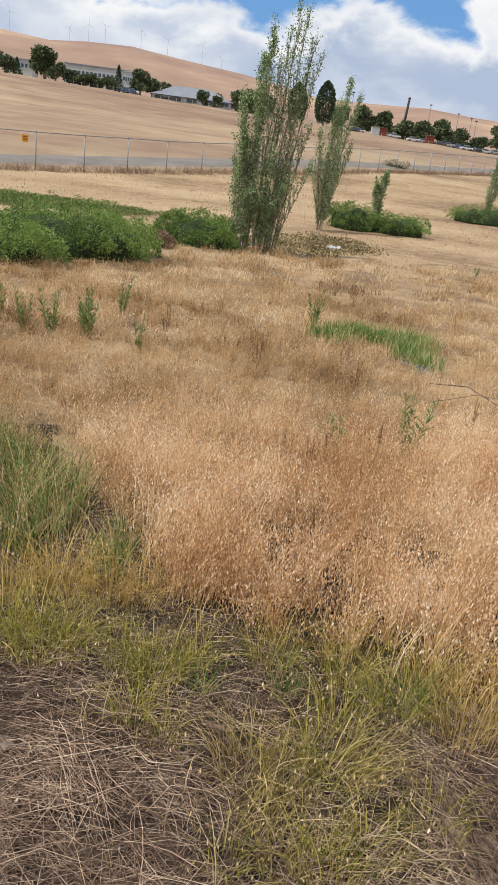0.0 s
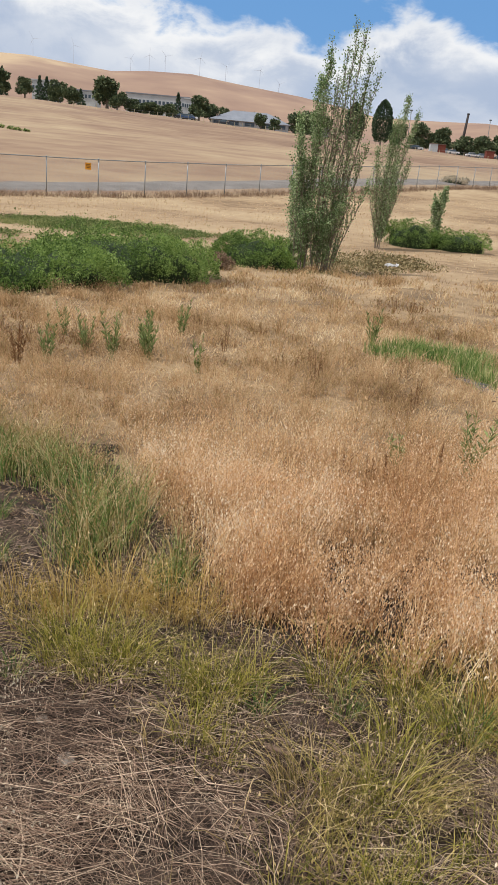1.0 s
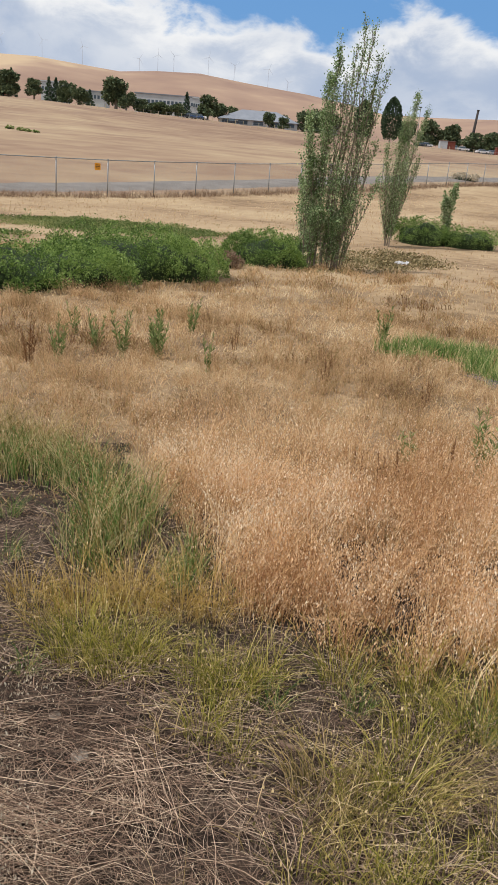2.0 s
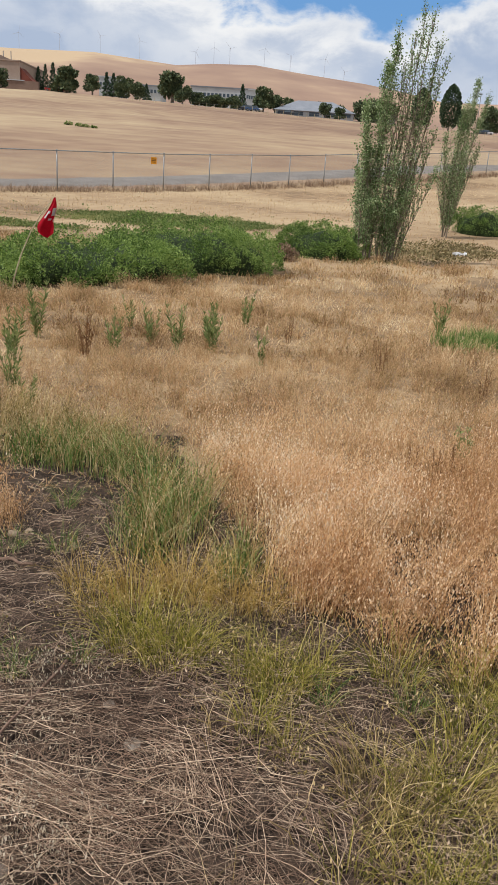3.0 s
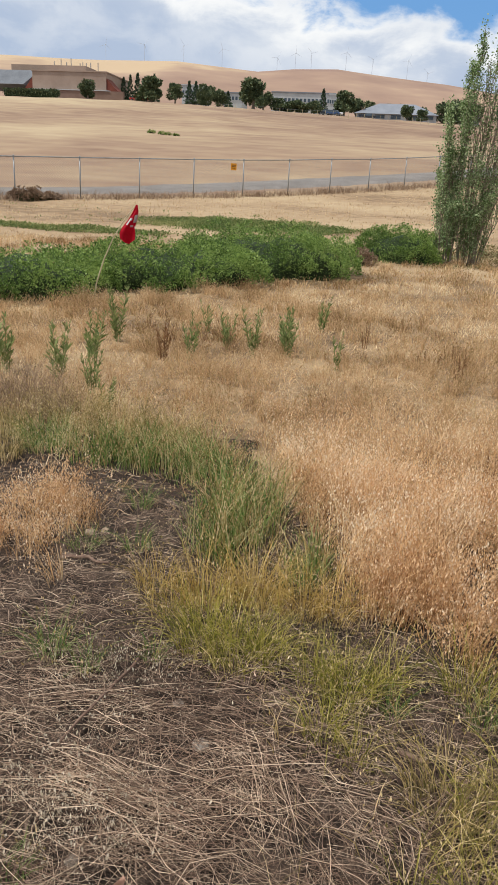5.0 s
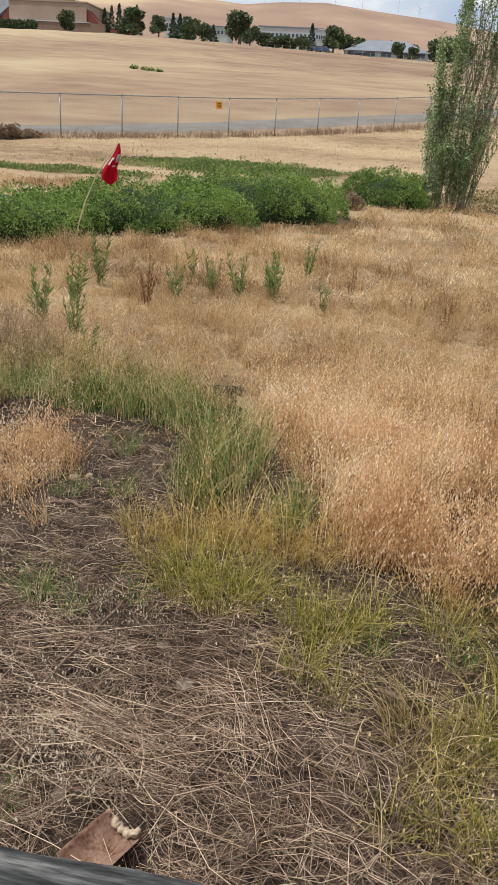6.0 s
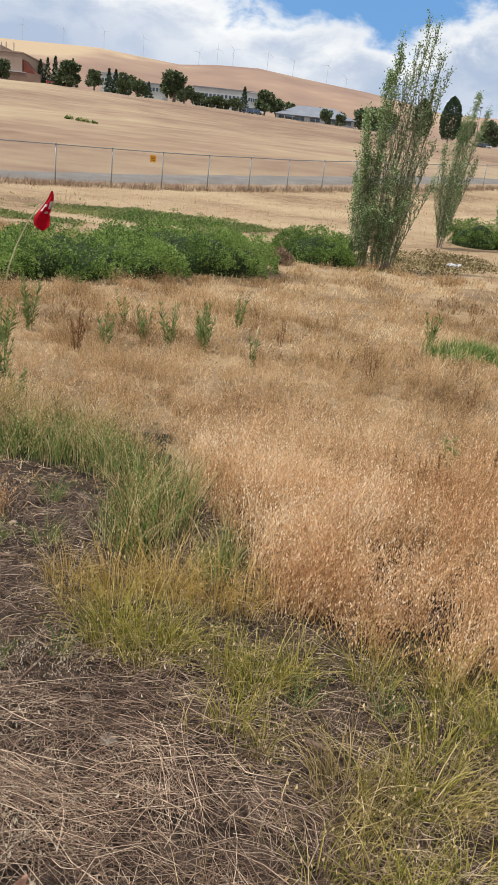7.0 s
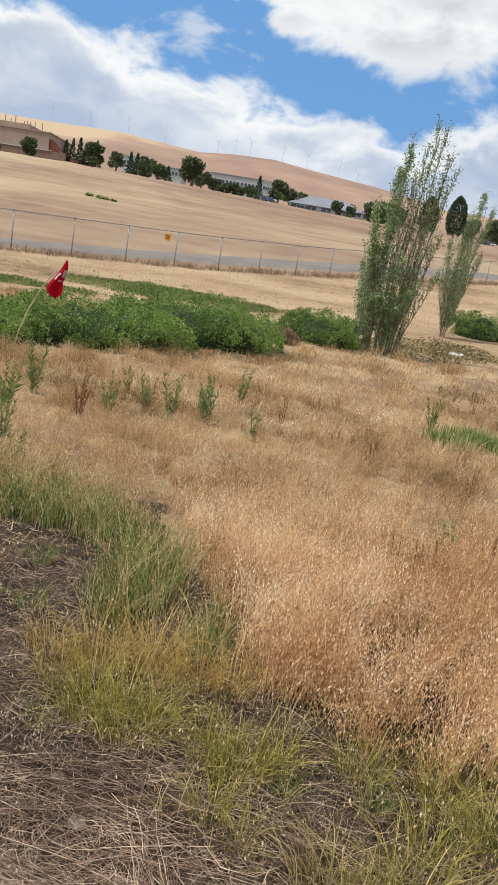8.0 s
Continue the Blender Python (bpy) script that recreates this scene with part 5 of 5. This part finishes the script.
# green bushes out in the field
for x, y, r in ((-29.8, 93, 0.42), (-28.0, 91.5, 0.40), (-27.1, 91, 0.36), (-25.9, 90, 0.3)):
    shrub(x, y, r, r * 0.8, r * 0.9, 0, 260, "small green bush in the dry field", 0.12, M_GREEN)
shrub(19.0, 76.0, 1.5, 0.9, 0.7, 20, 1600, "pale leafless dry bush behind the fence", 0.12, M_HUSK)
fx, fy, fz = fence_point(-0.75, -0.35)
shrub(fx, fy, 1.25, 0.5, 0.55, 47, 5000, "grey-brown dead bush at the foot of the fence", 0.07, M_FRINGE)

# ---- the red flag on a cane ----
flag = empty("red_flag", pose(-4.33, 10.71, float(land(-4.33, 10.71))), "limp red pennant with white print on a bent cane", "flag")
bm = bmesh.new()
tube(bm, [(0, 0, -0.1), (0.06, 0, 0.25), (0.18, 0, 0.60), (0.33, 0, 0.92), (0.47, 0, 1.14), (0.66, 0, 1.38)], [0.011, 0.011, 0.010, 0.009, 0.008, 0.006], 8)
part("cane", bm, M_CANE, flag, smooth=True)


def cloth(u, v):
    """u across from -1 to 1, v from the top tip down to the round bottom."""
    wide = float(np.interp(v, (0, 0.15, 0.45, 0.75, 0.92, 1.0), (0.012, 0.035, 0.075, 0.125, 0.115, 0.05)))
    mid = float(np.interp(v, (0, 0.3, 0.6, 1.0), (0.695, 0.635, 0.60, 0.57)))
    return Vector((mid + u * wide + 0.02 * math.sin(v * 7), -0.03 - 0.045 * math.sin(u * 3.6 + v * 5) * min(1, v * 2) - 0.03 * v, 1.40 - 0.55 * v + 0.03 * u * u * v))


bm = bmesh.new()
nu, nv = 12, 22
grid = [[bm.verts.new(cloth(-1 + 2 * i / nu, j / nv)) for i in range(nu + 1)] for j in range(nv + 1)]
for j in range(nv):
    for i in range(nu):
        bm.faces.new((grid[j][i], grid[j][i + 1], grid[j + 1][i + 1], grid[j + 1][i]))
bmesh.ops.solidify(bm, geom=bm.faces[:], thickness=0.003)
pennant = part("pennant", bm, M_RED, flag, smooth=True)
for u0, u1, v0, v1 in ((-0.7, 0.1, 0.34, 0.40), (0.35, 0.95, 0.26, 0.46), (-0.6, -0.2, 0.40, 0.52), (0.1, 0.45, 0.52, 0.57), (0.75, 1.0, 0.55, 0.62)):
    bm = bmesh.new()
    g = [[bm.verts.new(cloth(u0 + (u1 - u0) * i / 4, v0 + (v1 - v0) * j / 3) + Vector((0, -0.008, 0))) for i in range(5)] for j in range(4)]
    for j in range(3):
        for i in range(4):
            bm.faces.new((g[j][i], g[j][i + 1], g[j + 1][i + 1], g[j + 1][i]))
    bmesh.ops.solidify(bm, geom=bm.faces[:], thickness=0.002)
    part("print_bar", bm, M_WHITECLOTH, pennant, "white print")

# ---- timber edge, broken tile, sticks and stones ----
timber = empty("timber_beam", pose(0.2, 1.018, 0), "weathered dark grey squared timber lying along the edge", "beam")
bm = bmesh.new()
box(bm, (4.6, 0.20, 0.16), (0, 0, 0.07), bevel=0.012)
bmesh.ops.subdivide_edges(bm, edges=[e for e in bm.edges if e.calc_length() > 1], cuts=60)
for v in bm.verts:
    v.co.y += 0.004 * math.sin(v.co.x * 9.0) + rng.normal(0, 0.0012)
    v.co.z += 0.003 * math.sin(v.co.x * 13.0 + 1) + rng.normal(0, 0.0012)
part("beam_timber", bm, M_WOOD, timber)

tile = empty("broken_tile", pose(-0.47, 1.235, 0.030, -6, 5, -24) @ Matrix.Diagonal((0.84, 0.9, 0.9, 1)), "broken curved terracotta tile with a mortar lip", "tile")
bm = bmesh.new()
nu, nv = 14, 10
g = []
for j in range(nv + 1):
    row = []
    for i in range(nu + 1):
        a = radians(-58 + 116 * i / nu)
        jag = 0.010 * math.sin(i * 2.3) + 0.006 * math.sin(i * 5.1) if j == nv else 0.0
        row.append(bm.verts.new((0.082 * math.sin(a), -0.11 + 0.20 * j / nv + jag, 0.075 * (1 - math.cos(a)) + rng.normal(0, 0.0007))))
    g.append(row)
for j in range(nv):
    for i in range(nu):
        bm.faces.new((g[j][i], g[j][i + 1], g[j + 1][i + 1], g[j + 1][i]))
bmesh.ops.solidify(bm, geom=bm.faces[:], thickness=-0.013)
shell = part("clay_shell", bm, M_CLAY, tile, smooth=True)
bm = bmesh.new()
lip = []
for i in range(29):
    a = radians(-34 + 92 * i / 28)
    lip.append((0.072 * math.sin(a), 0.075 + 0.006 * math.sin(i * 1.1), 0.014 + 0.08 * (1 - math.cos(a))))
tube(bm, lip, [(0.009 + 0.0012 * math.sin(i * 0.5) + 0.0025 * rng.random()) * min(1, 0.4 + 0.2 * i, 0.4 + 0.2 * (28 - i)) for i in range(29)], 9)
for v in bm.verts:
    v.co += Vector(rng.normal(0, 0.0018, 3))
part("mortar_lip", bm, M_MORTAR, shell, "crumbling pale mortar", smooth=True)


def stick(points, r, label, name="stick"):
    ob = empty(name, pose(points[0][0], points[0][1], float(land(points[0][0], points[0][1]))), label, name)
    o = Vector(points[0])
    bm = bmesh.new()
    path, n = [], len(points)
    for p, q in zip(points, points[1:]):
        for k in range(5):
            path.append(Vector(p).lerp(Vector(q), k / 5) - Vector((o.x, o.y, 0)) + Vector(rng.normal(0, r * 0.35, 3)))
    path.append(Vector(points[-1]) - Vector((o.x, o.y, 0)))
    tube(bm, path, [r * (1 - 0.45 * k / len(path)) for k in range(len(path))], 7)
    part("stick_wood", bm, M_STICK if r < 0.02 else M_WOOD, ob, smooth=True)


stick([(-0.74, 2.20, 0.05), (-0.79, 1.97, 0.05), (-0.86, 1.70, 0.03)], 0.0065, "long straight brown stick lying in straw")
stick([(-1.34, 2.88, 0.03), (-1.24, 2.90, 0.035), (-1.12, 2.90, 0.02)], 0.011, "short pale broken stick on bare soil")
stick([(2.35, 6.75, 0.12), (2.55, 6.3, 0.22), (2.72, 5.75, 0.16), (2.85, 5.4, 0.05)], 0.006, "fallen bare branch over dry grass", "branch")
stick([(2.1, 6.05, 0.10), (2.5, 6.0, 0.22), (3.1, 6.1, 0.16)], 0.003, "thin fallen twig over dry grass", "branch")
stick([(2.62, 5.6, 0.15), (2.9, 5.75, 0.24), (3.3, 5.9, 0.2)], 0.003, "thin fallen twig over dry grass", "branch")
stick([(0.18, 1.97, 0.03), (0.27, 1.94, 0.03)], 0.010, "small grey wood chip on straw", "wood_chip")
stick([(-0.56, 2.85, 0.04), (-0.38, 2.84, 0.04)], 0.013, "short grey wood end among grass", "wood_chip")


def stone(x, y, r, flat, label, material):
    ob = empty("stone", pose(x, y, float(land(x, y)) + r * flat * 0.55, 0, 0, float(rng.uniform(0, 360))), label, "stone", "stones on the soil")
    bm = bmesh.new()
    bmesh.ops.create_icosphere(bm, subdivisions=3, radius=r)
    for v in bm.verts:
        v.co *= 1 + 0.22 * noise.noise(v.co / r * 1.3 + Vector((x, y, 0)) * 9)
        v.co.z *= flat
    part("stone_body", bm, material, ob, smooth=True)


stone(-0.43, 1.88, 0.028, 0.4, "flat pale stone half sunk in straw", M_STONE)
stone(-0.645, 1.385, 0.018, 0.8, "small pale round stone in straw", M_STONE)
stone(-1.33, 3.20, 0.03, 0.4, "pale tan stone on bare soil", M_MORTAR)
stone(-1.27, 3.25, 0.018, 0.4, "pale tan stone on bare soil", M_MORTAR)
stone(-0.55, 2.05, 0.02, 0.6, "small brown stone on soil", M_STONE)

# rusty wire grating in the hollow
grate = empty("metal_grating", pose(2.54, 7.75, 0.0, 5, 4, 25), "grey metal grating lying in a grassy hollow", "grating")
for i in range(7):
    bm = bmesh.new()
    tube(bm, [(-0.10 + 0.034 * i, -0.32, 0.03 * math.sin(i)), (-0.095 + 0.034 * i, 0.0, 0.06), (-0.10 + 0.034 * i, 0.32, 0.02)], [0.005, 0.005, 0.005], 5)
    part("bar", bm, M_ROAD, grate)
for j in range(6):
    bm = bmesh.new()
    tube(bm, [(-0.12, -0.28 + 0.11 * j, 0.05), (0.12, -0.28 + 0.11 * j, 0.045)], [0.004, 0.004], 5)
    part("cross_bar", bm, M_ROAD, grate)
# white litter beside the poplars
for x, y, turn in ((4.15, 22.7, 20), (4.36, 22.9, 75)):
    litter = empty("litter", pose(x, y, float(land(x, y)) + 0.03, 0, 0, turn), "crumpled white plastic litter under poplars", "litter")
    bm = bmesh.new()
    g = [[bm.verts.new((-0.14 + 0.07 * i, -0.09 + 0.06 * j, 0.05 + float(rng.normal(0, 0.03)))) for i in range(5)] for j in range(4)]
    for j in range(3):
        for i in range(4):
            bm.faces.new((g[j][i], g[j][i + 1], g[j + 1][i + 1], g[j + 1][i]))
    bmesh.ops.solidify(bm, geom=bm.faces[:], thickness=0.004)
    part("sheet", bm, M_PLASTIC, litter)
